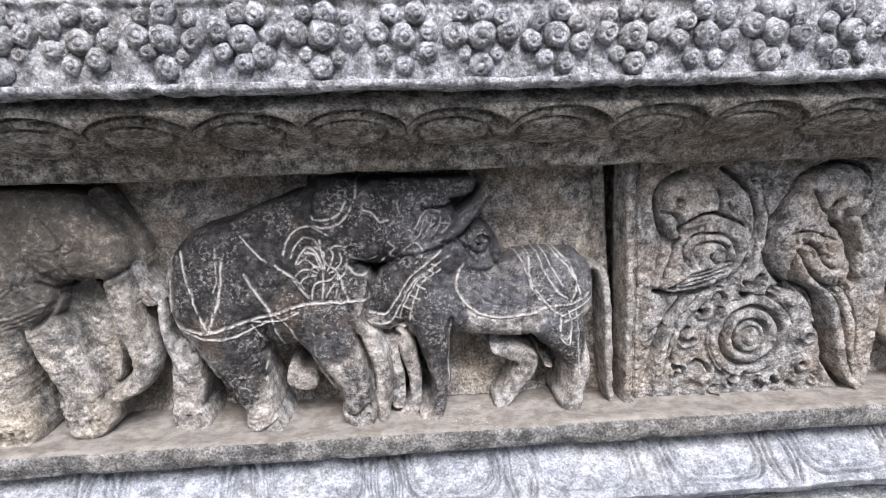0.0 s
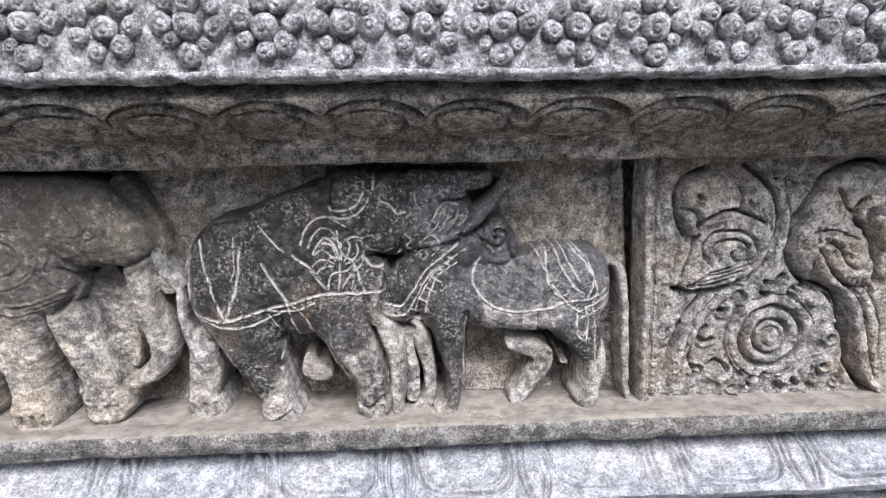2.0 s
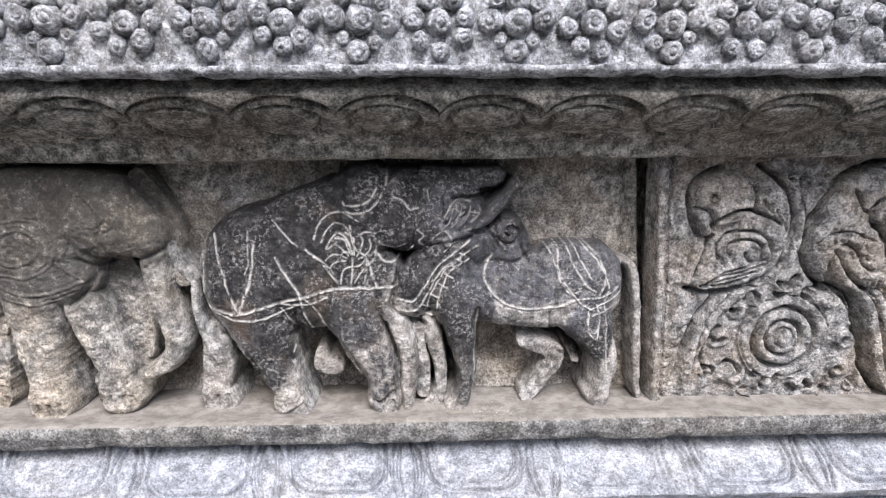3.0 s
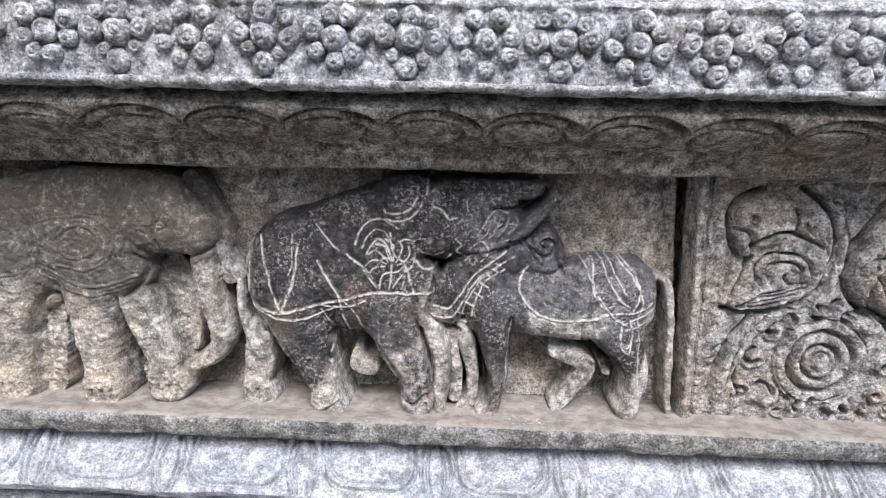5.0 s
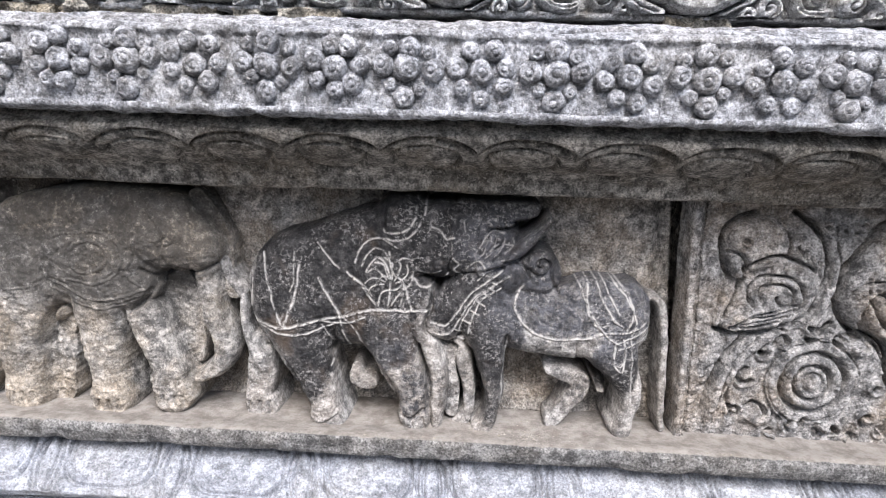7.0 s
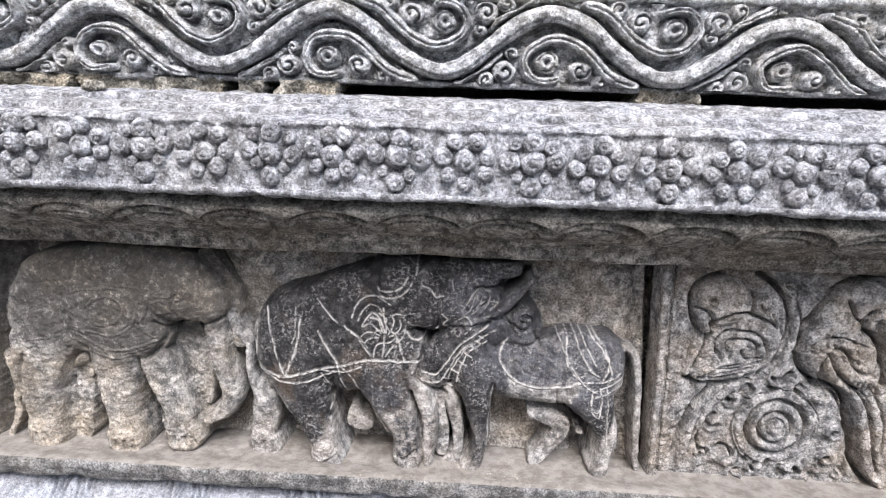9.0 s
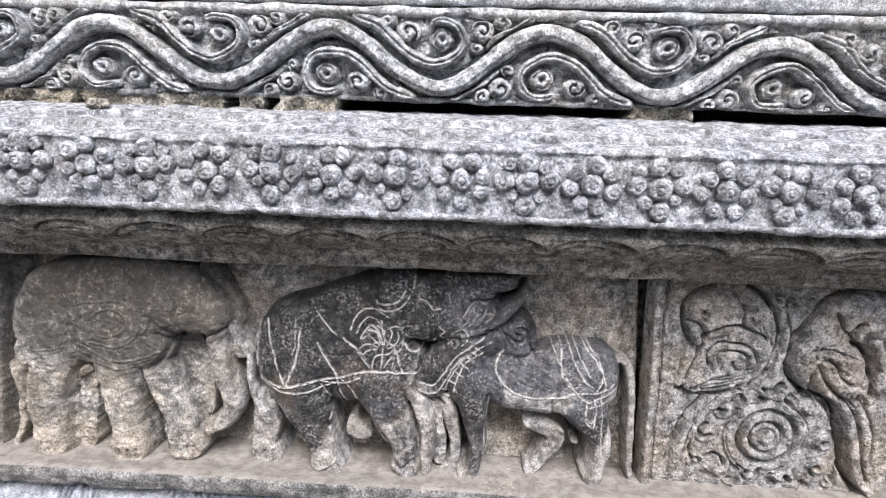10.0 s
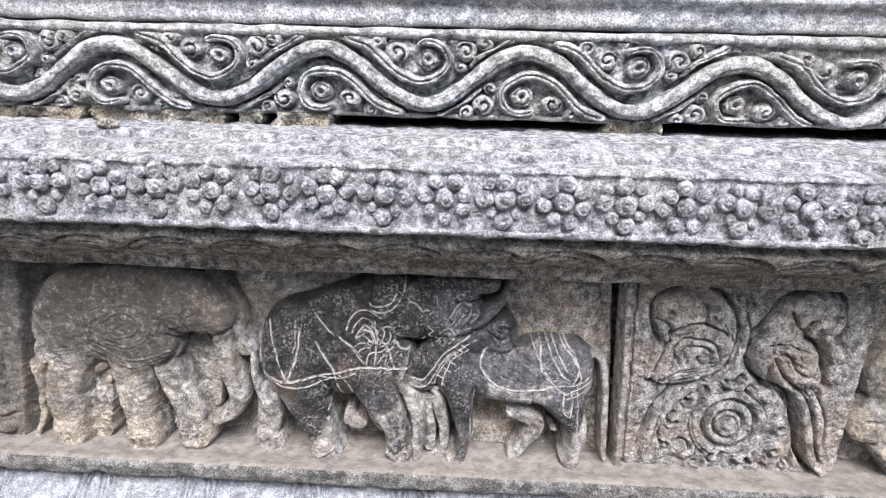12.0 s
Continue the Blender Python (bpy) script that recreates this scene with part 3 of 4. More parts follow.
# the head that both share, its ear and horn
f.blob(0.036, (0.016, 0.264, 0.0584, 0.0482), flat=1.35, soft=0.010)
f.limb(0.016, (0.005, 0.299, 0.0190), (0.054, 0.301, 0.0146), (0.089, 0.304, 0.0109), soft=0.004)
f.blob(0.040, (0.029, 0.247, 0.0292, 0.0190), turn=12, flat=1.8, soft=0.004)
f.limb(0.044, (0.026, 0.227, 0.0095), (0.063, 0.248, 0.0102), (0.089, 0.272, 0.0088), (0.109, 0.296, 0.0051), flat=1.3, soft=0.002)
f.leaf((0.101, 0.236), 0.0190, 200, 1.15, 1, 0.034, 0.010)
# elephant: body, head, ear, cheek
f.blob(0.042, (-0.213, 0.181, 0.0715, 0.0847), flat=1.35)
f.limb(0.032, (-0.225, 0.229, 0.0336), (-0.163, 0.250, 0.0350), (-0.105, 0.267, 0.0380), flat=1.35, soft=0.010)
f.blob(0.046, (-0.145, 0.191, 0.0818, 0.0818), flat=1.35, soft=0.010)
f.blob(0.046, (-0.075, 0.263, 0.0482, 0.0613), flat=1.35, soft=0.010)
f.blob(0.042, (-0.029, 0.263, 0.0511, 0.0526), flat=1.35, soft=0.010)
f.blob(0.050, (-0.098, 0.203, 0.0409, 0.0438), flat=2.2, soft=0.005)
f.blob(0.046, (-0.059, 0.172, 0.0365, 0.0423), flat=1.6, soft=0.006)
# near legs and trunk
f.limb(0.050, (-0.216, 0.130, 0.0467), (-0.199, 0.076, 0.0307), (-0.184, 0.041, 0.0219), (-0.180, 0.026, 0.0212), flat=1.6, soft=0.006)
f.limb(0.052, (-0.181, 0.022, 0.0204), (-0.178, 0.006, 0.0255), (-0.176, -0.001, 0.0270), flat=2.4, soft=0.004)
f.limb(0.052, (-0.097, 0.143, 0.0423), (-0.077, 0.090, 0.0321), (-0.059, 0.052, 0.0263), (-0.055, 0.037, 0.0234), flat=1.6, soft=0.006)
f.limb(0.052, (-0.057, 0.039, 0.0219), (-0.054, 0.018, 0.0263), flat=2.4, soft=0.004)
f.limb(0.040, (-0.057, 0.150, 0.0146), (-0.035, 0.112, 0.0153), (-0.026, 0.065, 0.0139), (-0.028, 0.004, 0.0109), flat=1.6, soft=0.002)
f.limb(0.042, (0.039, 0.144, 0.0307), (0.045, 0.088, 0.0182), (0.050, 0.048, 0.0124), (0.045, 0.020, 0.0117), flat=1.7, soft=0.005)
f.limb(0.042, (0.045, 0.018, 0.0109), (0.037, 0.003, 0.0153), flat=2.2, soft=0.003)
f.limb(0.042, (0.198, 0.133, 0.0394), (0.219, 0.095, 0.0234), (0.232, 0.059, 0.0168), (0.226, 0.030, 0.0139), flat=1.7, soft=0.005)
f.limb(0.042, (0.226, 0.028, 0.0131), (0.222, 0.012, 0.0168), flat=2.2, soft=0.003)
# cuts that part the masses
f.cut((-0.282, 0.135), (-0.264, 0.103), (-0.234, 0.090), (-0.212, 0.047), (-0.207, 0.010), w=0.0032, depth=0.010)
f.cut((-0.164, 0.140), (-0.168, 0.108), (-0.174, 0.075), w=0.0025, depth=0.007)
f.cut((-0.165, 0.098), (-0.135, 0.105), (-0.120, 0.101), (-0.089, 0.067), (-0.080, 0.039), w=0.0032, depth=0.012)
f.cut((-0.051, 0.121), (-0.042, 0.082), (-0.037, 0.041), (-0.033, 0.003), w=0.0022, depth=0.010)
f.cut((-0.080, 0.030), (-0.061, 0.018), (-0.043, 0.032), w=0.0020, depth=0.007)
f.cut((-0.207, 0.014), (-0.186, 0.003), (-0.162, 0.016), w=0.0018, depth=0.004)
f.cut((-0.035, 0.207), (-0.037, 0.177), (-0.045, 0.145), (-0.023, 0.123), (-0.004, 0.116), w=0.0026, depth=0.010)
f.cut((0.008, 0.124), (0.025, 0.085), (0.032, 0.036), w=0.0026, depth=0.010)
f.cut((0.062, 0.135), (0.062, 0.111), (0.071, 0.097), (0.112, 0.096), (0.164, 0.092), (0.198, 0.078), (0.212, 0.046), w=0.0032, depth=0.012)
f.cut((0.153, 0.131), (0.163, 0.104), (0.190, 0.089), w=0.0020, depth=0.006)
f.cut((0.248, 0.189), (0.254, 0.143), (0.256, 0.080), (0.259, 0.023), w=0.0030, depth=0.010)
f.cut((0.126, 0.199), (0.114, 0.221), (0.119, 0.243), w=0.0022, depth=0.008)
f.cut((0.056, 0.240), (0.078, 0.234), (0.088, 0.219), w=0.0022, depth=0.007)
f.cut((0.036, 0.279), (0.064, 0.280), (0.093, 0.291), w=0.0032, depth=0.012)
f.cut((-0.021, 0.302), (-0.015, 0.267), (-0.018, 0.223), w=0.0018, depth=0.004)
f.cut((-0.098, 0.307), (-0.098, 0.278), (-0.091, 0.264), w=0.0018, depth=0.003)
f.cut((-0.004, 0.216), (0.025, 0.226), (0.053, 0.234), w=0.0022, depth=0.007)
for dx in (0.0, 0.010, 0.020, 0.030):     # folds and scratches on the shared head
    f.cut((0.012 + dx, 0.246 + 0.3 * dx), (0.022 + dx, 0.262), (0.020 + dx * 1.2, 0.282 + 0.2 * dx), w=0.0014, depth=0.003)
    f.cord((0.016 + dx * 1.3, 0.240 + 0.4 * dx), (0.028 + dx * 1.2, 0.252 + 0.3 * dx), (0.034 + dx, 0.270), w=0.0014, h=0.001, dust=0.55)
# ear, trappings and engraved cords, rubbed pale
f.cord((-0.282, 0.155), (-0.271, 0.141), (-0.233, 0.140), (-0.187, 0.152), (-0.146, 0.161), (-0.110, 0.171), (-0.073, 0.171), (-0.039, 0.171), w=0.0026, h=0.0022)
f.cord((-0.281, 0.140), (-0.238, 0.132), (-0.200, 0.134), (-0.159, 0.150), w=0.0022)
f.cord((-0.187, 0.152), (-0.146, 0.150), (-0.122, 0.160), w=0.0020)
f.cord((-0.258, 0.237), (-0.251, 0.201), (-0.245, 0.170), (-0.233, 0.143), w=0.0020)
f.cord((-0.273, 0.203), (-0.280, 0.176), (-0.282, 0.154), w=0.0018)
f.cord((-0.209, 0.224), (-0.214, 0.185), (-0.224, 0.158), (-0.231, 0.143), w=0.0024)
f.cord((-0.216, 0.241), (-0.217, 0.207), (-0.221, 0.189), w=0.0016)
f.cord((-0.182, 0.210), (-0.170, 0.185), (-0.158, 0.166), (-0.151, 0.131), (-0.143, 0.100), (-0.139, 0.091), w=0.0022)
f.cord((-0.150, 0.158), (-0.137, 0.141), (-0.129, 0.119), (-0.116, 0.099), w=0.0018)
f.cord((-0.185, 0.255), (-0.169, 0.236), (-0.155, 0.224), w=0.0015)
f.cord((-0.146, 0.219), (-0.131, 0.207), (-0.118, 0.190), (-0.110, 0.180), w=0.0020)
f.cord((-0.138, 0.211), (-0.122, 0.201), (-0.114, 0.191), w=0.0016)
f.cord((-0.181, 0.146), (-0.170, 0.126), (-0.168, 0.103), (-0.172, 0.080), w=0.0016)
f.cord((-0.047, 0.315), (-0.047, 0.294), (-0.062, 0.273), (-0.082, 0.264), (-0.113, 0.263), (-0.129, 0.249), (-0.136, 0.232), w=0.0020)
f.cord((-0.057, 0.306), (-0.059, 0.290), (-0.070, 0.277), (-0.094, 0.272), (-0.099, 0.278), w=0.0018)
f.cord((-0.098, 0.263), (-0.080, 0.254), w=0.0018)
f.cord((-0.128, 0.228), (-0.117, 0.246), (-0.102, 0.250), (-0.091, 0.239), w=0.0016)
f.cord((-0.122, 0.222), (-0.109, 0.238), (-0.096, 0.234), (-0.089, 0.213), (-0.093, 0.179), w=0.0018)
f.cord((-0.091, 0.247), (-0.086, 0.222), (-0.073, 0.210), (-0.077, 0.180), w=0.0018)
f.cord((-0.110, 0.204), (-0.099, 0.217), (-0.088, 0.213), w=0.0016)
f.cord((-0.106, 0.178), (-0.099, 0.196), (-0.081, 0.201), (-0.071, 0.214), w=0.0018)
f.cord((-0.089, 0.179), (-0.078, 0.195), (-0.064, 0.206), (-0.061, 0.223), w=0.0016)
f.cord((-0.083, 0.235), (-0.072, 0.241), (-0.061, 0.238), w=0.0016)
f.cord((-0.072, 0.206), (-0.067, 0.189), (-0.062, 0.172), w=0.0018)
f.cord((-0.064, 0.215), (-0.049, 0.203), (-0.030, 0.206), (-0.016, 0.221), w=0.0018, dust=0.8)
f.cord((-0.058, 0.228), (-0.042, 0.217), (-0.026, 0.225), w=0.0016, dust=0.5)
f.cord((-0.037, 0.281), (-0.027, 0.277), (-0.019, 0.267), (-0.011, 0.269), w=0.0018)
f.cord((-0.011, 0.243), (-0.004, 0.235), (-0.009, 0.226), (0.002, 0.218), w=0.0018)
f.cord((0.006, 0.227), (0.021, 0.240), (0.031, 0.228), (0.022, 0.215), w=0.0016)
f.cord((0.022, 0.257), (0.028, 0.269), (0.039, 0.278), (0.054, 0.275), w=0.0016, dust=0.7)
f.cord((0.036, 0.253), (0.047, 0.262), (0.063, 0.261), w=0.0014, dust=0.6)
f.cord((-0.000, 0.292), (0.002, 0.276), w=0.0014, dust=0.8)
# neck bands and bell collar of the bull
f.cord((-0.037, 0.154), (-0.018, 0.150), (-0.005, 0.166), (0.007, 0.188), (0.030, 0.209), (0.053, 0.229), w=0.0020)
f.cord((-0.036, 0.138), (-0.012, 0.139), (0.001, 0.159), (0.013, 0.183), (0.036, 0.203), (0.062, 0.221), w=0.0020)
f.cord((0.012, 0.141), (0.017, 0.167), (0.031, 0.190), (0.052, 0.205), w=0.0016)
f.cord((0.000, 0.140), (0.007, 0.163), (0.021, 0.187), (0.042, 0.205), w=0.0014)
for q in range(7):
    k = q / 6.0
    px, pz = -0.0005 + 0.046 * k + 0.006 * math.sin(3 * k), 0.142 + 0.066 * k + 0.008 * math.sin(3 * k)
    f.cord((px - 0.005, pz + 0.003), (px + 0.004, pz - 0.002), w=0.0016, h=0.0018)
f.cord((-0.038, 0.129), (-0.020, 0.125), (-0.004, 0.131), (0.007, 0.127), w=0.0024)
# bull's saddle cloth and crupper
f.cord((0.081, 0.209), (0.070, 0.187), (0.075, 0.166), (0.096, 0.145), (0.129, 0.139), (0.160, 0.140), (0.187, 0.151), (0.207, 0.152), w=0.0022)
f.cord((0.163, 0.226), (0.163, 0.192), (0.170, 0.167), (0.187, 0.151), w=0.0020)
f.cord((0.171, 0.227), (0.181, 0.198), (0.196, 0.173), (0.210, 0.161), w=0.0018)
f.cord((0.179, 0.229), (0.191, 0.202), (0.203, 0.178), w=0.0016)
f.cord((0.196, 0.228), (0.214, 0.204), (0.222, 0.179), (0.216, 0.157), w=0.0020)
f.cord((0.151, 0.225), (0.162, 0.232), (0.174, 0.226), w=0.0018)
f.cord((0.211, 0.152), (0.226, 0.157), (0.239, 0.167), w=0.0022)
f.cord((0.204, 0.138), (0.202, 0.116), (0.213, 0.106), (0.217, 0.126), (0.212, 0.143), w=0.0018)
f.cord((0.222, 0.144), (0.226, 0.118), (0.226, 0.082), (0.230, 0.055), w=0.0016, dust=0.7)
f.cord((0.063, 0.135), (0.063, 0.108), (0.059, 0.081), (0.058, 0.043), w=0.0016, dust=0.7)
for q in range(5):
    k = q / 4.0
    f.ring((0.158 + 0.034 * k, 0.176 - 0.030 * k + 0.012 * k * k), 0.0042, 0.0014, 0.0016)
# beaded straps over the haunch, the hanging tassel and the flower on the ear
f.cord((0.146, 0.223), (0.163, 0.189), (0.184, 0.154), (0.207, 0.138), w=0.0018, h=0.0014)
f.cord((0.189, 0.228), (0.211, 0.202), (0.226, 0.169), (0.222, 0.148), w=0.0018, h=0.0014)
f.cord((0.206, 0.138), (0.228, 0.148), (0.248, 0.162), w=0.0018, h=0.0014)
f.cord((0.207, 0.130), (0.231, 0.138), (0.250, 0.149), w=0.0016, h=0.0012)
f.cord((0.204, 0.132), (0.203, 0.111), (0.215, 0.098), (0.217, 0.129), w=0.0016, h=0.0012)
for k in range(7):
    a = k / 6.0
    c = (0.156, 0.215)[0] + 0.048 * a, (0.156, 0.215)[1] - 0.072 * a - 0.006 * math.sin(3.1 * a)
    f.ring(c, 0.0038, 0.0012, 0.0022)
    f.cord((c[0] - 0.0035, c[1] - 0.0015), (c[0] + 0.0035, c[1] + 0.0015), w=0.0013, h=0.0008, dust=0.8)
for k in range(7):
    a = radians(20 + 26 * k)
    c = (-0.090, 0.206)
    f.cord((c[0] + 0.008 * math.cos(a), c[1] + 0.008 * math.sin(a)), (c[0] + 0.024 * math.cos(a + 0.15), c[1] + 0.026 * math.sin(a + 0.15)), (c[0] + 0.034 * math.cos(a + 0.5), c[1] + 0.034 * math.sin(a + 0.5)), w=0.0016, h=0.0014)
# black, oil-polished hides
f.blacken((-0.088, 0.304, 0.0438, 0.0328), 0.95)
f.blacken((0.014, 0.300, 0.0657, 0.0292), 0.7)
f.blacken((0.070, 0.302, 0.0438, 0.0219), 0.6)
f.blacken((-0.134, 0.273, 0.0693, 0.0328), 0.9)
f.blacken((-0.192, 0.253, 0.0657, 0.0365), 0.95)
f.blacken((-0.165, 0.242, 0.1105, 0.0516))
f.blacken((-0.190, 0.185, 0.0928, 0.0921))
f.blacken((-0.108, 0.215, 0.0737, 0.0825), 0.95)
f.blacken((-0.040, 0.261, 0.0700, 0.0626))
f.blacken((-0.201, 0.084, 0.0339, 0.0486), 0.8)
f.blacken((-0.091, 0.128, 0.0471, 0.0442), 0.72)
f.blacken((0.051, 0.261, 0.0457, 0.0442), 0.85)
f.blacken((0.007, 0.178, 0.0552, 0.0516), 0.78)
f.blacken((0.074, 0.207, 0.0457, 0.0354), 0.72)
f.blacken((0.049, 0.136, 0.0383, 0.0700), 0.85)
f.blacken((0.049, 0.043, 0.0192, 0.0368), 0.6)
f.blacken((0.135, 0.185, 0.0847, 0.0486), 0.62)
f.blacken((0.211, 0.180, 0.0427, 0.0457), 0.66)
f.blacken((0.173, 0.211, 0.0810, 0.0309), 0.62)
f.blacken((0.207, 0.109, 0.0354, 0.0486), 0.8)
f.blacken((-0.057, 0.056, 0.0295, 0.0442), 0.5)
f.blacken((0.083, 0.267, 0.0442, 0.0368), 0.7)
f.blacken((0.104, 0.233, 0.0250, 0.0250), 0.75)
for foot in ((-0.188, -0.008), (-0.054, 0.011), (-0.271, 0.010)):
    for k_ in (-0.016, -0.003, 0.010):
        f.cut((foot[0] + k_, foot[1] + 0.010), (foot[0] + k_ * 1.25, foot[1] - 0.004), w=0.0016, depth=0.004)
f.H = f.H + 0.0018 * rough(f.X, f.Z * 1.6, 0.03, 3, 14) * (f.H > 0)
f.blacken((-0.007, 0.057, 0.0296, 0.0444), 0.36)
f.blacken((0.153, 0.053, 0.0444, 0.0370), 0.34)
# short pale nicks on the bull's flank and haunch
scr = random.Random(11)
for cx, cz, rx, rz, count in ((0.170, 0.160, 0.070, 0.050, 60), (0.215, 0.120, 0.030, 0.060, 36), (0.045, 0.262, 0.050, 0.030, 24), (-0.090, 0.130, 0.050, 0.040, 24)):
    for _ in range(count):
        px_, pz_, an = cx + rx * scr.gauss(0, 0.5), cz + rz * scr.gauss(0, 0.5), scr.uniform(0, 6.28)
        ln = scr.uniform(0.001, 0.004)
        f.cord((px_, pz_), (px_ + ln * math.cos(an), pz_ + ln * math.sin(an)), w=0.0013, h=0.0005, dust=scr.uniform(0.25, 0.7))
f.grey_hide((0.150, 0.170, 0.120, 0.070), 0.9)
f.grey_hide((0.050, 0.262, 0.060, 0.050), 0.7)
f.grey_hide((-0.070, 0.080, 0.060, 0.070), 0.3)
f.weather(0.0021, 1)
f.H = np.where(f.H > 0, 0.66 * f.H, f.H)
f.build("elephant_and_bull_carving", M_BULL, y=BACK - 0.013, label="elephant and bull sharing one head, stone relief blackened by touch", category="statue")

# ---- the walking elephant ----
e = Relief(-0.68, -0.285, -0.004, 0.338, 0.0011, gain=1.5)
e.limb(-0.002, (-0.558, 0.119, 0.0235), (-0.564, 0.065, 0.0235), (-0.570, 0.019, 0.0227), flat=1.8, soft=0.004)
e.limb(-0.012, (-0.482, 0.053, 0.0134), (-0.466, 0.015, 0.0143), soft=0.004)
e.limb(-0.008, (-0.350, 0.304, 0.0134), (-0.321, 0.267, 0.0084), (-0.313, 0.224, 0.0076), (-0.321, 0.197, 0.0076), soft=0.005)
e.limb(0.002, (-0.318, 0.199, 0.0067), (-0.307, 0.178, 0.0109), soft=0.004)
e.limb(-0.013, (-0.387, 0.171, 0.0353), (-0.388, 0.098, 0.0353), (-0.407, 0.037, 0.0302), soft=0.012)
e.limb(0.010, (-0.662, 0.139, 0.0067), (-0.655, 0.088, 0.0076), (-0.663, 0.031, 0.0059), (-0.682, -0.010, 0.0067), soft=0.003)
e.blob(0.042, (-0.579, 0.206, 0.0706, 0.0857), flat=1.35)
e.blob(0.048, (-0.487, 0.224, 0.0907, 0.0756), flat=1.35, soft=0.012)
e.limb(0.040, (-0.587, 0.263, 0.0370), (-0.484, 0.283, 0.0386), (-0.387, 0.276, 0.0386), flat=1.35, soft=0.012)
e.blob(0.052, (-0.389, 0.252, 0.0706, 0.0470), turn=-12, flat=1.35, soft=0.008)
e.blob(0.046, (-0.347, 0.240, 0.0319, 0.0319), flat=1.5, soft=0.008)
e.blob(0.046, (-0.459, 0.182, 0.0554, 0.0336), flat=1.5, soft=0.010)
e.limb(0.036, (-0.340, 0.216, 0.0185), (-0.333, 0.158, 0.0168), (-0.319, 0.107, 0.0168), (-0.327, 0.077, 0.0143), (-0.355, 0.057, 0.0092), flat=1.4, soft=0.003)
e.limb(0.042, (-0.601, 0.160, 0.0504), (-0.611, 0.098, 0.0386), (-0.605, 0.054, 0.0286), (-0.606, 0.032, 0.0294), flat=1.6, soft=0.006)
e.limb(0.044, (-0.607, 0.034, 0.0286), (-0.606, 0.020, 0.0319), flat=2.4, soft=0.004)
e.limb(0.048, (-0.489, 0.160, 0.0420), (-0.488, 0.104, 0.0311), (-0.485, 0.058, 0.0252), (-0.482, 0.045, 0.0252), flat=1.6, soft=0.006)
e.limb(0.050, (-0.482, 0.043, 0.0252), (-0.482, 0.017, 0.0311), flat=2.4, soft=0.004)
e.limb(0.036, (-0.430, 0.143, 0.0286), (-0.412, 0.098, 0.0260), (-0.397, 0.057, 0.0235), flat=1.7, soft=0.004)
e.limb(0.040, (-0.397, 0.055, 0.0235), (-0.394, 0.026, 0.0302), flat=2.4, soft=0.004)
e.cut((-0.353, 0.203), (-0.346, 0.142), (-0.335, 0.102), (-0.344, 0.079), (-0.364, 0.063), w=0.0026, depth=0.010)
e.cut((-0.576, 0.090), (-0.562, 0.132), (-0.543, 0.153), (-0.527, 0.133), (-0.523, 0.092), w=0.0034, depth=0.014)
e.cut((-0.453, 0.147), (-0.454, 0.106), (-0.448, 0.075), (-0.430, 0.047), w=0.0030, depth=0.010)
e.cut((-0.421, 0.210), (-0.405, 0.199), (-0.380, 0.210), (-0.353, 0.207), (-0.325, 0.220), w=0.0026, depth=0.009)
e.cut((-0.405, 0.199), (-0.415, 0.174), (-0.441, 0.150), w=0.0030, depth=0.010)
e.cut((-0.408, 0.284), (-0.388, 0.262), (-0.390, 0.228), (-0.380, 0.212), w=0.0022, depth=0.004)
e.cut((-0.621, 0.149), (-0.638, 0.097), (-0.639, 0.044), w=0.0028, depth=0.008)
e.cord((-0.547, 0.192), (-0.512, 0.176), (-0.467, 0.168), (-0.419, 0.182), w=0.0024, h=0.0020, dust=0)
e.cord((-0.546, 0.181), (-0.511, 0.164), (-0.468, 0.157), (-0.425, 0.168), w=0.0020, h=0.0018, dust=0)
e.cord((-0.509, 0.233), (-0.495, 0.245), (-0.471, 0.244), (-0.460, 0.229), (-0.470, 0.211), (-0.493, 0.203), (-0.508, 0.212), (-0.509, 0.233), w=0.0026, h=0.0020, dust=0)
e.cord((-0.534, 0.251), (-0.501, 0.258), (-0.461, 0.256), (-0.441, 0.236), (-0.450, 0.205), (-0.483, 0.189), (-0.519, 0.194), w=0.0022, h=0.0018, dust=0)
e.cord((-0.549, 0.269), (-0.548, 0.231), (-0.559, 0.192), (-0.559, 0.152), w=0.0030, h=0.0024, dust=0)
e.cord((-0.538, 0.270), (-0.536, 0.236), (-0.547, 0.194), w=0.0020, h=0.0016, dust=0)
e.cord((-0.629, 0.198), (-0.610, 0.175), (-0.562, 0.184), w=0.0020, h=0.0016, dust=0)
e.cord((-0.628, 0.187), (-0.610, 0.164), (-0.564, 0.172), w=0.0018, h=0.0014, dust=0)
e.cord((-0.427, 0.274), (-0.425, 0.241), (-0.437, 0.207), (-0.423, 0.186), w=0.0024, h=0.0020, dust=0)
e.cut((-0.390, 0.249), (-0.380, 0.256), (-0.372, 0.249), (-0.381, 0.243), (-0.390, 0.249), w=0.0014, depth=0.0025)
# upper body darkened: grime, with shade from the cornice put into the colour
e.blacken((-0.488, 0.235, 0.1694, 0.0950), 0.95)
e.blacken((-0.376, 0.253, 0.0714, 0.0504), 0.80)
e.blacken((-0.440, 0.296, 0.1700, 0.0400), 0.9)
e.blacken((-0.622, 0.098, 0.0420, 0.0462), 0.45)
for foot in ((-0.606, 0.016), (-0.483, 0.012), (-0.394, 0.020)):
    for k_ in (-0.020, -0.008, 0.004, 0.016):
        e.cut((foot[0] + k_, foot[1] + 0.010), (foot[0] + k_ * 1.2, foot[1] - 0.004), w=0.0018, depth=0.004)
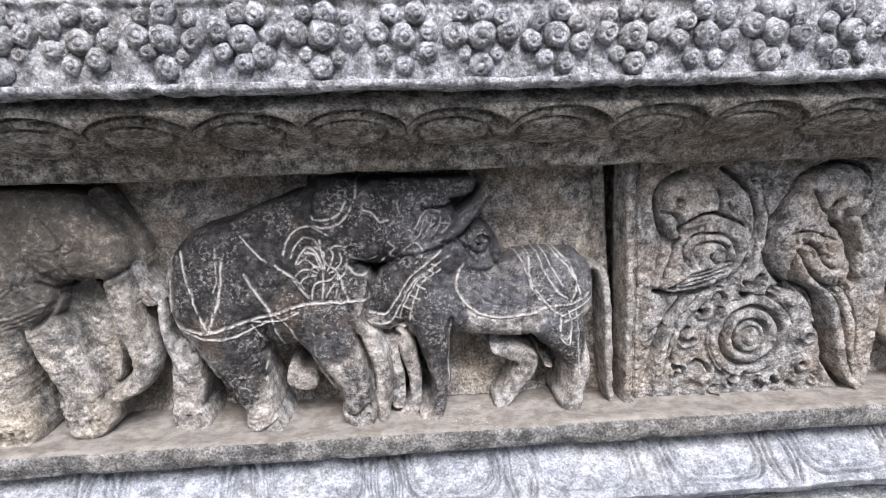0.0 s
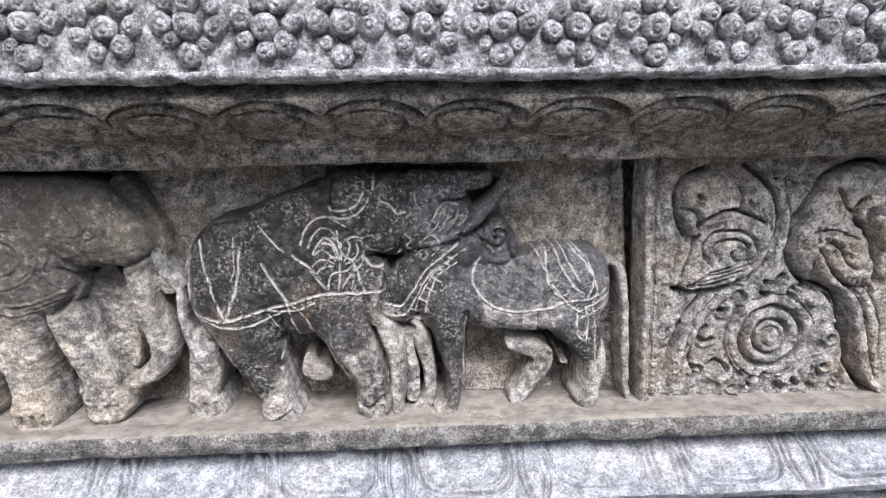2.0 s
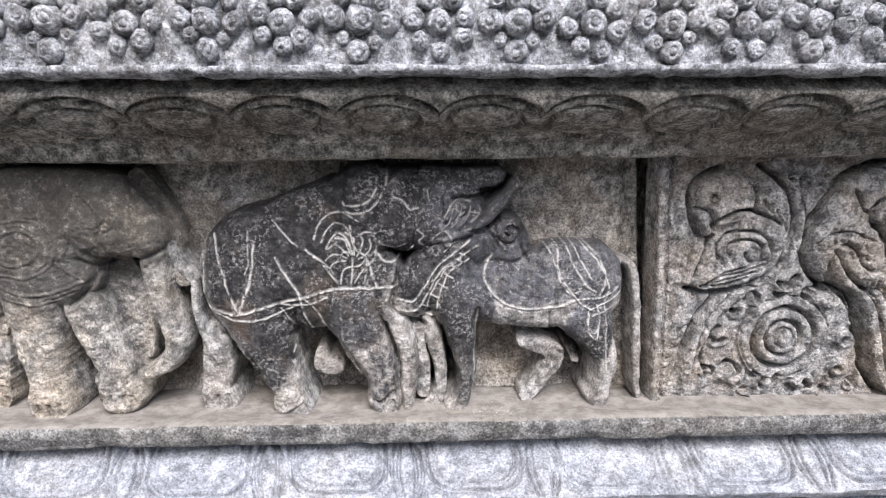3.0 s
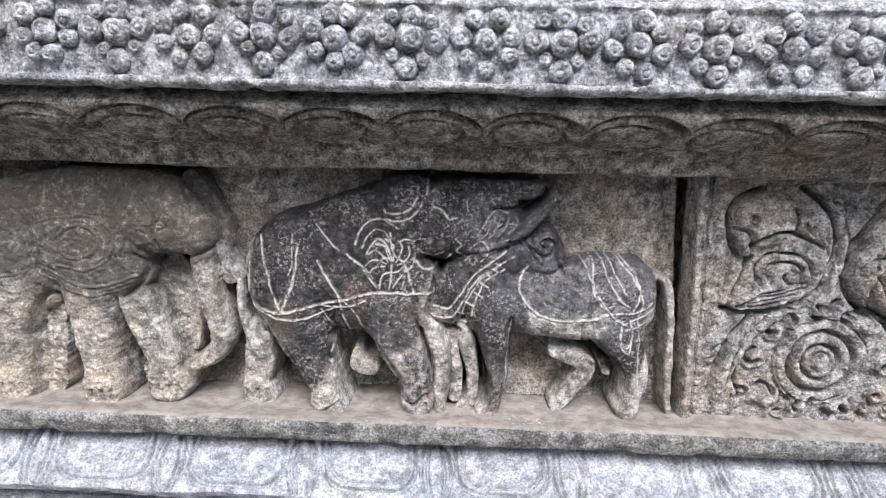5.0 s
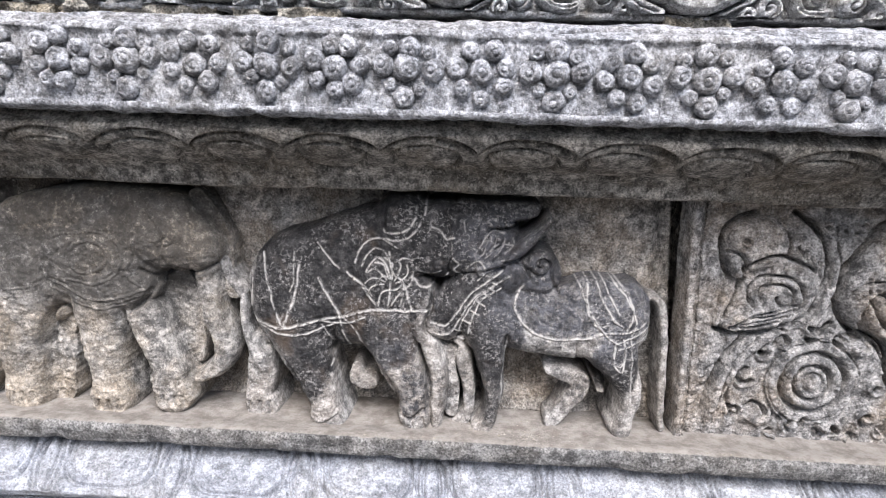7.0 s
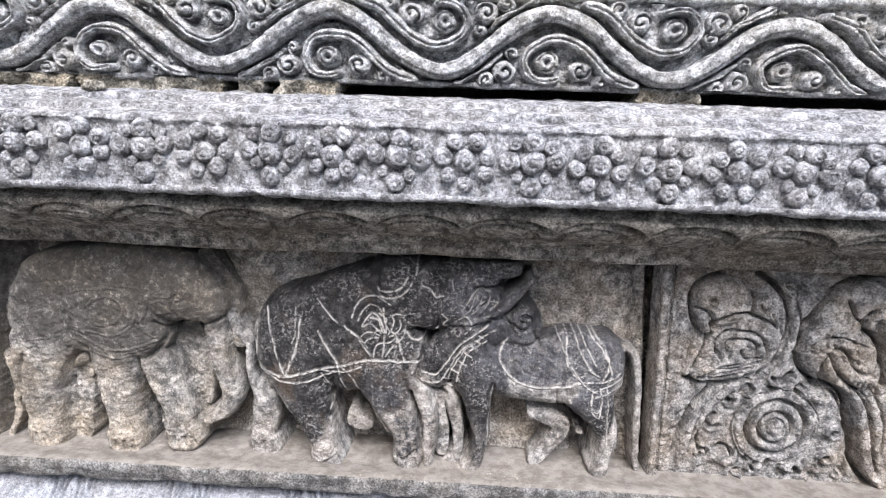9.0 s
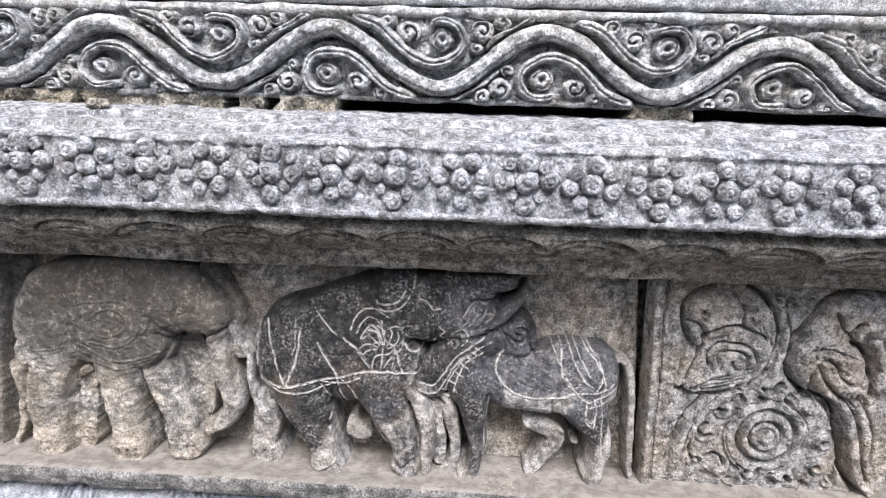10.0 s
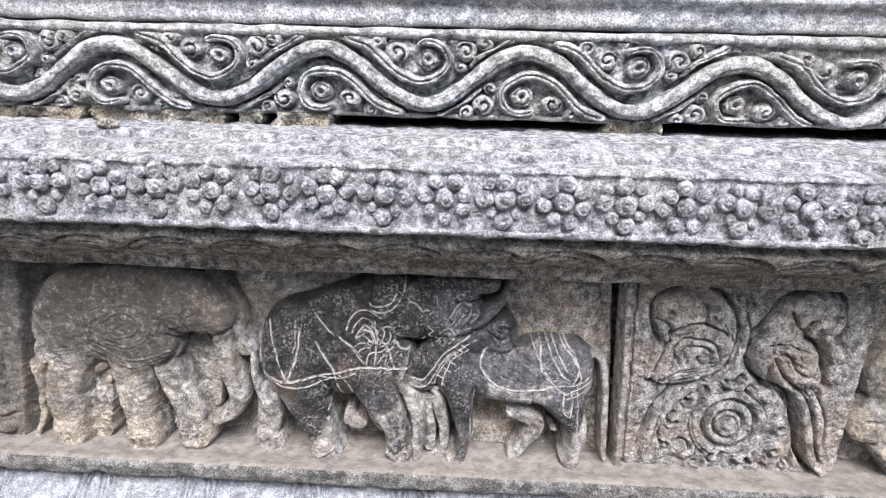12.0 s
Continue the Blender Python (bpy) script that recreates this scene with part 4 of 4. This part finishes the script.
e.H = e.H + 0.0050 * rough(e.X, e.Z * 1.4, 0.030, 3, 12) * (e.H > 0)
e.weather(0.0030, 2)
e.H = np.where(e.H > 0, 0.68 * e.H, e.H)
e.build("walking_elephant_carving", M_FIGURE, y=BACK - 0.013, label="worn grey stone elephant in high relief, trunk curled", category="statue")

# ---- slim pilasters beside the panels ----
def pilaster(x, lean, label, wide=0.0175):
    p = Relief(x - 0.03, x + wide + 0.03, -0.003, 0.338)
    xm = p.U - lean * (p.Z - 0.16)
    inside = np.minimum(xm - x, x + wide - xm)
    p.deep = -0.020
    p.H = np.where(inside > 0, 0.020 * smooth01(0, 0.0030, inside), p.deep)
    p.H = p.H - 0.006 * np.exp(-((xm - x - 0.0130) / 0.0014) ** 2) * (inside > 0)
    p.weather(0.0022, 5 + x)
    return p.build("pilaster", M_BIRD, y=BACK - 0.010, label=label, category="pilaster", floor=p.deep + 0.002)


pilaster(0.2880, -0.031, "slim grey stone pilaster with a grooved edge beside the bull")

# ---- bird panel: two parrots over a ring wheel in leafy scrolls ----
b = Relief(0.300, 0.690, -0.003, 0.338, 0.001, gain=1.55)
edge_left = b.U - (0.3065 - 0.030 * (b.Z - 0.16))
edge_right = 0.6565 + 0.044 * (b.Z - 0.16) - b.U
inside = np.minimum(edge_left, edge_right)
b.H = 0.011 * smooth01(-0.002, 0.003, inside) + DEEP * (inside < -0.003)


def hook(c, r, start, hand, turns=0.62, w=0.0026, deep=0.017):
    """A hooked groove with a drilled eye at its inner end, and a swollen lip round it."""
    b.blob(0.019, (c[0], c[1], r * 1.25, r * 1.15), flat=2.4, soft=0.002)
    pts = b.spiral(c, r, start, turns, hand)
    b.cut(*pts[::2], w=w, depth=deep * 0.7)
    e_ = pts[-1]
    at = b.window([e_], 4 * w)
    b.H[at] -= deep * np.exp(-(np.hypot(b.U[at] - e_[0], b.V[at] - e_[1]) / (1.6 * w)) ** 4)


# wheel of rings, standing level with the scrolls round it
WHEEL = (0.468, 0.088)
d0 = np.hypot(b.U - WHEEL[0], b.V - WHEEL[1])
b.H = np.where(d0 < 0.060, 0.0170, b.H)
for (cx, cz), r, start, hand in (((0.402, 0.128), 0.0120, 60, 1), ((0.426, 0.141), 0.0100, 200, -1), ((0.460, 0.148), 0.0085, 90, 1), ((0.493, 0.144), 0.0100, 20, 1),
                                 ((0.525, 0.140), 0.0125, 150, -1), ((0.384, 0.088), 0.0140, 100, 1), ((0.371, 0.122), 0.0090, 160, -1), ((0.553, 0.085), 0.0140, 60, -1),
                                 ((0.547, 0.040), 0.0150, 330, -1), ((0.502, 0.022), 0.0150, 200, 1), ((0.451, 0.028), 0.0150, 20, -1), ((0.405, 0.038), 0.0165, 150, -1),
                                 ((0.372, 0.044), 0.0110, 250, 1), ((0.426, 0.005), 0.0090, 80, 1), ((0.568, 0.020), 0.0080, 0, 1), ((0.531, 0.007), 0.0080, 90, -1)):
    hook((cx, cz), r, start, hand)
for r, w, h in ((0.0405, 0.0036, -0.017), (0.0235, 0.0028, -0.013), (0.0315, 0.0060, 0.0015), (0.0130, 0.0016, -0.004), (0.0050, 0.0040, 0.003), (0.0575, 0.0020, -0.005)):
    b.ring(WHEEL, r, w, h)
b.cut((0.370, 0.036), (0.359, 0.077), (0.367, 0.113), (0.391, 0.145), (0.422, 0.156), w=0.0024, depth=0.008)
b.cut((0.504, 0.155), (0.540, 0.145), (0.562, 0.113), (0.577, 0.058), (0.580, 0.016), w=0.0024, depth=0.009)
# parrot with its head drawn back, a leafy tail below it
b.limb(0.019, (0.399, 0.149, 0.0134), (0.369, 0.122, 0.0151), (0.349, 0.070, 0.0118), (0.340, 0.028, 0.0050), soft=0.003)
b.cut((0.389, 0.147), (0.364, 0.110), (0.352, 0.060), (0.346, 0.026), w=0.0016, depth=0.005)
b.cut((0.371, 0.148), (0.350, 0.111), (0.335, 0.059), (0.330, 0.034), w=0.0024, depth=0.010)
for q in range(5):
    b.cut((0.350, 0.107), (0.337 - 0.004 * q + 0.004, 0.105 - 0.013 * q), (0.330 - 0.004 * q, 0.099 - 0.013 * q), w=0.0013, depth=0.004)
b.limb(0.019, (0.344, 0.212, 0.0101), (0.338, 0.183, 0.0084), (0.333, 0.164, 0.0050), soft=0.003)
b.limb(0.024, (0.422, 0.260, 0.0370), (0.425, 0.216, 0.0386), (0.398, 0.184, 0.0252), (0.347, 0.162, 0.0084), flat=2.2, soft=0.004)
b.blob(0.028, (0.373, 0.275, 0.0403, 0.0370), flat=2.0, soft=0.003)
b.limb(0.024, (0.344, 0.253, 0.0092), (0.350, 0.237, 0.0076), (0.361, 0.230, 0.0042), flat=1.6, soft=0.002)
b.cut((0.342, 0.231), (0.330, 0.258), (0.329, 0.283), (0.340, 0.302), (0.367, 0.314), w=0.0024, depth=0.014)
b.cut((0.414, 0.316), (0.440, 0.297), (0.456, 0.264), (0.458, 0.227), (0.448, 0.190), (0.421, 0.164), (0.379, 0.153), (0.336, 0.156), w=0.0026, depth=0.016)
b.cut((0.358, 0.226), (0.365, 0.247), (0.386, 0.259), (0.413, 0.256), (0.442, 0.241), w=0.0022, depth=0.010)
b.cut((0.361, 0.228), (0.354, 0.205), (0.342, 0.174), w=0.0022, depth=0.010)
b.cut((0.337, 0.262), (0.350, 0.259), (0.361, 0.245), w=0.0018, depth=0.007)
b.cut((0.397, 0.304), (0.407, 0.282), (0.407, 0.260), w=0.0016, depth=0.005)
b.cut((0.375, 0.189), (0.371, 0.217), (0.391, 0.233), (0.422, 0.227), (0.437, 0.205), (0.428, 0.184), w=0.0017, depth=0.007)
b.cut((0.384, 0.197), (0.385, 0.214), (0.402, 0.222), (0.421, 0.214), (0.421, 0.197), (0.408, 0.194), (0.401, 0.205), w=0.0016, depth=0.006)
for q in range(4):
    b.cut((0.349, 0.162), (0.372 + 0.003 * q, 0.163 + 0.006 * q), (0.405 + 0.010 * q, 0.172 + 0.008 * q), w=0.0014, depth=0.0045)
    b.cut((0.418 + 0.009 * q, 0.272 - 0.006 * q), (0.428 + 0.007 * q, 0.256 - 0.008 * q), w=0.0014, depth=0.004)
b.ring((0.353, 0.278), 0.0055, 0.0014, 0.0045)
b.ring((0.353, 0.278), 0.0028, 0.0014, -0.007)
# parrot that bends its head over its breast, its long tail hanging to the ledge
b.limb(0.018, (0.588, 0.149, 0.0084), (0.608, 0.108, 0.0084), (0.614, 0.050, 0.0076), soft=0.003)
b.limb(0.024, (0.543, 0.162, 0.0101), (0.576, 0.133, 0.0118), (0.592, 0.073, 0.0109), (0.608, 0.026, 0.0101), (0.637, -0.004, 0.0076), flat=1.8, soft=0.003)
b.limb(0.026, (0.531, 0.254, 0.0504), (0.532, 0.212, 0.0454), (0.567, 0.179, 0.0286), flat=2.2, soft=0.004)
b.blob(0.028, (0.565, 0.283, 0.0487, 0.0302), flat=2.2, soft=0.003)
b.blob(0.031, (0.591, 0.270, 0.0227, 0.0235), flat=2.0, soft=0.003)
b.limb(0.026, (0.592, 0.242, 0.0109), (0.600, 0.224, 0.0076), (0.607, 0.206, 0.0042), flat=1.6, soft=0.002)
b.cut((0.531, 0.309), (0.506, 0.286), (0.487, 0.249), (0.480, 0.211), (0.492, 0.178), (0.522, 0.154), w=0.0032, depth=0.020)
b.cut((0.531, 0.309), (0.562, 0.319), (0.597, 0.313), (0.614, 0.289), (0.616, 0.258), (0.609, 0.239), w=0.0022, depth=0.013)
b.cut((0.563, 0.269), (0.556, 0.257), (0.562, 0.241), (0.579, 0.229), (0.592, 0.213), (0.600, 0.184), (0.610, 0.158), w=0.0032, depth=0.018)
b.cut((0.531, 0.285), (0.542, 0.262), (0.558, 0.254), w=0.0018, depth=0.007)
b.cut((0.527, 0.154), (0.514, 0.184), (0.517, 0.205), (0.534, 0.214), (0.551, 0.199), w=0.0020, depth=0.009)
b.cut((0.522, 0.204), (0.541, 0.174), (0.568, 0.154), (0.599, 0.152), w=0.0022, depth=0.010)
b.cut((0.544, 0.205), (0.556, 0.186), (0.572, 0.179), (0.583, 0.191), w=0.0016, depth=0.006)
b.cut((0.494, 0.216), (0.508, 0.229), (0.537, 0.231), (0.567, 0.217), w=0.0014, depth=0.004)
for q in range(7):
    b.cut((0.555 + 0.0075 * q, 0.170 - 0.001 * q), (0.557 + 0.0075 * q, 0.148 - 0.001 * q), w=0.0014, depth=0.005)
for row in range(3):
    for q in range(5):
        a = 0.512 + 0.0105 * q + 0.003 * row, 0.232 - 0.014 * row - 0.002 * q
        b.cut((a[0] - 0.004, a[1] + 0.003), (a[0], a[1] - 0.004), (a[0] + 0.004, a[1] + 0.003), w=0.0013, depth=0.003)
b.ring((0.596, 0.279), 0.0058, 0.0014, 0.0045)
b.ring((0.596, 0.279), 0.0028, 0.0014, -0.007)
b.cut((0.530, 0.158), (0.560, 0.136), (0.579, 0.079), (0.591, 0.033), (0.621, -0.005), w=0.0032, depth=0.020)
b.cut((0.568, 0.154), (0.593, 0.115), (0.607, 0.060), (0.625, 0.019), w=0.0022, depth=0.011)
b.cut((0.595, 0.149), (0.614, 0.111), (0.624, 0.050), w=0.0018, depth=0.007)
# stem and small leaves between the birds
b.limb(0.019, (0.455, 0.293, 0.0101), (0.466, 0.262, 0.0076), (0.472, 0.229, 0.0059), (0.463, 0.191, 0.0067), (0.451, 0.162, 0.0076), soft=0.003)
b.cut((0.470, 0.275), (0.478, 0.248), (0.478, 0.222), w=0.0018, depth=0.008)
b.cut((0.452, 0.164), (0.467, 0.157), (0.477, 0.169), w=0.0026, depth=0.014)
for (cx, cz), r, start, hand in (((0.453, 0.300), 0.0090, 30, 1), ((0.475, 0.295), 0.0095, 160, -1), ((0.495, 0.300), 0.0090, 250, 1)):
    hook((cx, cz), r, start, hand, w=0.0018, deep=0.009)
b.weather(0.0026, 6)
panel = new("parrot_panel")
tagged(panel, "grey-brown stone panel of two parrots above a ringed wheel", "carved panel")
d0 = np.hypot(b.X - WHEEL[0], b.Z - WHEEL[1])
raised = b.H > 0.0125
is_wheel = d0 < 0.046
is_right = ~is_wheel & raised & (b.X > 0.500) & ((b.Z > 0.165) | (b.X > 0.572))
is_left = ~is_wheel & raised & (b.X < 0.490) & ((b.Z > 0.165) | (b.X < 0.372))
is_leaf = ~is_wheel & raised & ~is_left & ~is_right & (b.Z < 0.172)
for name, mask, text in (("parrot", is_left, ""), ("parrot", is_right, ""), ("ring_wheel", is_wheel, ""), ("leaf_scroll", is_leaf, ""), ("slab", ~(is_wheel | is_left | is_right | is_leaf), "")):
    piece = b.build(name, M_BIRD, y=BACK - 0.006, only=mask, parent=panel)
    del piece["category"]

# ---- the next animal beyond the bird panel, and the carved post at the other end ----
r = Relief(0.650, 0.84, -0.003, 0.338, 0.0016)
r.blob(0.010, (0.722, 0.167, 0.0437, 0.0554), turn=20, flat=1.6)
r.blob(0.030, (0.686, 0.089, 0.0353, 0.0286), turn=-18, flat=1.6)
r.blob(0.024, (0.706, 0.114, 0.0286, 0.0218), flat=1.6)
r.limb(0.028, (0.712, 0.066, 0.0218), (0.742, 0.030, 0.0202), (0.759, 0.011, 0.0235), flat=1.8)
r.limb(0.036, (0.780, 0.150, 0.040), (0.786, 0.060, 0.030), (0.790, 0.004, 0.034), flat=1.8)
r.blob(0.030, (0.800, 0.235, 0.075, 0.085), flat=1.6)
r.cut((0.663, 0.073), (0.678, 0.102), (0.701, 0.099), w=0.003, depth=0.008)
r.cut((0.683, 0.054), (0.703, 0.065), (0.719, 0.086), w=0.003, depth=0.008)
r.H = r.H + 0.010 * rough(r.X, r.Z, 0.03, 4, 21) * (r.H > -0.02)
r.polish_or_shade[:] = 0.3
r.weather(0.0022, 7)
r.build("seated_animal_carving", M_FIGURE, label="brown-grey stone animal in relief beyond the parrot panel", category="statue")

p = Relief(-0.80, -0.62, -0.003, 0.338, 0.0016)
xm = p.U + 0.12 * (0.32 - p.Z)
p.H = np.where(xm < -0.652, 0.020 * smooth01(0, 0.006, -0.652 - xm), -0.02 * np.clip((xm + 0.652) / 0.02, 0, 1) - 0.003)
p.limb(0.030, (-0.735, 0.25, 0.020), (-0.735, 0.10, 0.022), (-0.728, 0.045, 0.020), soft=0.004)
p.blob(0.034, (-0.722, 0.022, 0.020, 0.016), soft=0.003)
p.cut((-0.735, 0.045), (-0.720, 0.040), (-0.708, 0.046), w=0.0025, depth=0.007)
p.cut((-0.705, 0.30), (-0.712, 0.16), (-0.714, 0.06), w=0.003, depth=0.007)
p.polish_or_shade[:] = 0.75
p.weather(0.0024, 8)
p.build("carved_post", M_FIGURE, label="dark weathered stone post with a hooked foot", category="pilaster")

# ================= flower bunches on the band =================
def blossom_mesh(seed):
    """A stone bud: a button with a rolled rim, a ring cut and a small eye."""
    rnd = random.Random(seed)
    rings = ((0.15, 1.10), (0.26, 1.04), (0.35, 0.87), (0.47, 0.99), (0.63, 0.95), (0.78, 0.78), (0.92, 0.54), (1.0, 0.22), (0.90, -0.12), (0.80, -0.3))
    n = 14
    verts, quads, tris = [(0, -1.12, 0)], [], []
    twist = rnd.uniform(-0.3, 0.3)
    off = rnd.uniform(0, 6)
    for k, (rad, out) in enumerate(rings):
        for i in range(n):
            a = 2 * math.pi * i / n + twist * k * 0.25
            j = noise.noise((math.cos(a) * 1.5 + off, math.sin(a) * 1.5, k * 0.35 + seed)) * 0.11
            swirl = 0.05 * math.sin(a * 2 + k + off) if 1 < k < 5 else 0
            j += 0.030 * math.cos(5 * a + off) if k > 3 else 0
            verts.append((rad * (1 + j) * math.cos(a), -(out + swirl + 0.5 * j), rad * (1 + j) * math.sin(a)))
    for i in range(n):
        tris.append((0, 1 + i, 1 + (i + 1) % n))
        for k in range(len(rings) - 1):
            a, c = 1 + k * n, 1 + (k + 1) * n
            quads.append((a + i, c + i, c + (i + 1) % n, a + (i + 1) % n))
    me_ob = mesh_object("blossom", verts, quads, M_BAND, tris=tris)
    me = me_ob.data
    bpy.data.objects.remove(me_ob)
    return me


BUDS = [blossom_mesh(i) for i in range(9)]
rnd = random.Random(4)


def bud(bunch, x, z, r, y=0.0):
    ob = new("blossom", rnd.choice(BUDS))
    ob.parent = bunch
    ob.location = (x + rnd.gauss(0, 0.0012), y, z + rnd.gauss(0, 0.0012))
    ob.scale = (r * rnd.uniform(0.92, 1.08), r * rnd.uniform(0.85, 1.05), r * rnd.uniform(0.92, 1.08))
    ob.rotation_euler = (rnd.gauss(0, 0.12), rnd.uniform(0, 6.28), rnd.gauss(0, 0.12))


PITCH = 0.0732
for k in range(-10, 11):
    cx = -0.0585 + k * PITCH + rnd.gauss(0, 0.0012)
    zc = 0.4665 - 0.006 * (cx + 0.05)
    if k % 2 == 0:      # diamond bunch: large heart, large drop below
        layout = ((0, 0, 0.0140), (-0.0225, 0.001, 0.0118), (0.0225, 0.001, 0.0118), (0, -0.0275, 0.0118), (-0.0135, -0.0165, 0.0078), (0.0135, -0.0165, 0.0078),
                  (0, 0.0215, 0.0125), (-0.0175, 0.0175, 0.0085), (0.0175, 0.0175, 0.0085))
    else:               # round bunch: three below
        layout = [(0, -0.002, 0.0130)] + [(0.0220 * math.cos(a_), -0.002 + 0.0235 * math.sin(a_), 0.0108 if i_ % 2 else 0.0098) for i_, a_ in enumerate(math.radians(51.4 * j_ - 90 + 6 * k) for j_ in range(7))]
    bunch = new("flower_bunch")
    bunch.location = (cx, 0.6125, zc)
    bunch.rotation_euler = (0, rnd.gauss(0, 0.07), 0)
    tagged(bunch, "pointed bunch of worn pale stone blossoms" if k % 2 == 0 else "rounded bunch of worn pale stone blossoms", "flower bunch", "flower bunches on the band")
    for dx, dz, r_ in layout:
        bud(bunch, dx * 1.12, dz, r_ * 0.98)

# ================= loose bits =================
def lump(name, x, y, z, size, material, label, category, seed, kind=""):
    bm = bmesh.new()
    bmesh.ops.create_icosphere(bm, subdivisions=4, radius=1)
    for v in bm.verts:
        n1 = noise.noise(v.co * 1.6 + Vector((seed, 0, 0))) * 0.35 + noise.noise(v.co * 5 + Vector((0, seed, 0))) * 0.14
        v.co = Vector((v.co.x * size[0], v.co.y * size[1], v.co.z * size[2])) * (1 + n1)
    me = bpy.data.meshes.new(name)
    bm.to_mesh(me)
    bm.free()
    for poly in me.polygons:
        poly.use_smooth = True
    me.materials.append(material)
    ob = new(name, me)
    ob.location = (x, y, z)
    return tagged(ob, label, category, kind=kind)


lump("pebble", -0.469, 0.722, 0.5325, (0.0145, 0.010, 0.0085), M_MORTAR, "small brown stone lying on the pale ledge", "pebble", 2.0)


def mortar_patch(x0, x1, seed):
    m = Relief(x0 - 0.01, x1 + 0.01, 0.5265, 0.5490, 0.0015)
    ends = np.minimum(m.U - x0, x1 - m.U) + 0.012 * rough(m.X, m.Z, 0.02, 3, seed)
    top = 0.5475 + 0.006 * rough(m.X, 0 * m.Z, 0.05, 4, seed + 3) - m.Z
    m.H = np.where((ends > 0), 0.006 + 0.020 * rough(m.X, m.Z, 0.03, 5, seed) + 0.8 * np.minimum(0, top), DEEP)
    return m.build("mortar_patch", M_MORTAR, y=0.822, label="crumbling buff mortar filling the open joint", category="mortar")


for x0, x1, seed in ((0.243, 0.336, 1), (-0.80, -0.565, 2), (-0.560, -0.335, 3), (-0.315, -0.285, 6), (-0.262, -0.170, 4)):
    tagged(mortar_patch(x0, x1, seed), group="mortar in the joint")


def grit(count, seed):
    rnd2 = np.random.RandomState(seed)
    base = np.array([(1, 0, 0), (-1, 0, 0), (0, 1, 0), (0, -1, 0), (0, 0, 1), (0, 0, -0.6)], dtype=float)
    tri = np.array([(0, 2, 4), (2, 1, 4), (1, 3, 4), (3, 0, 4), (2, 0, 5), (1, 2, 5), (3, 1, 5), (0, 3, 5)])
    verts, tris = [], []
    for i in range(count):
        x = rnd2.uniform(-0.6, 0.65) if rnd2.rand() < 0.4 else rnd2.uniform(-0.05, 0.36)
        y = rnd2.uniform(0.684, 0.757)
        r = rnd2.uniform(0.0004, 0.0011) if rnd2.rand() < 0.93 else rnd2.uniform(0.0011, 0.0020)
        z = np.interp(y, (0.684, 0.72, 0.78), (0.010, 0.003, 0.001)) + r * 0.3
        q = base * r * rnd2.uniform(0.6, 1.3, (6, 1)) + (x, y, z)
        tris.append(tri + 6 * i)
        verts.append(q)
    return mesh_object("grit", np.vstack(verts), np.zeros((0, 4), int), M_GRIT, tris=np.vstack(tris))


tagged(grit(1800, 3), "pale sand grains scattered on the dusty ledge", "grit", kind="stuff")
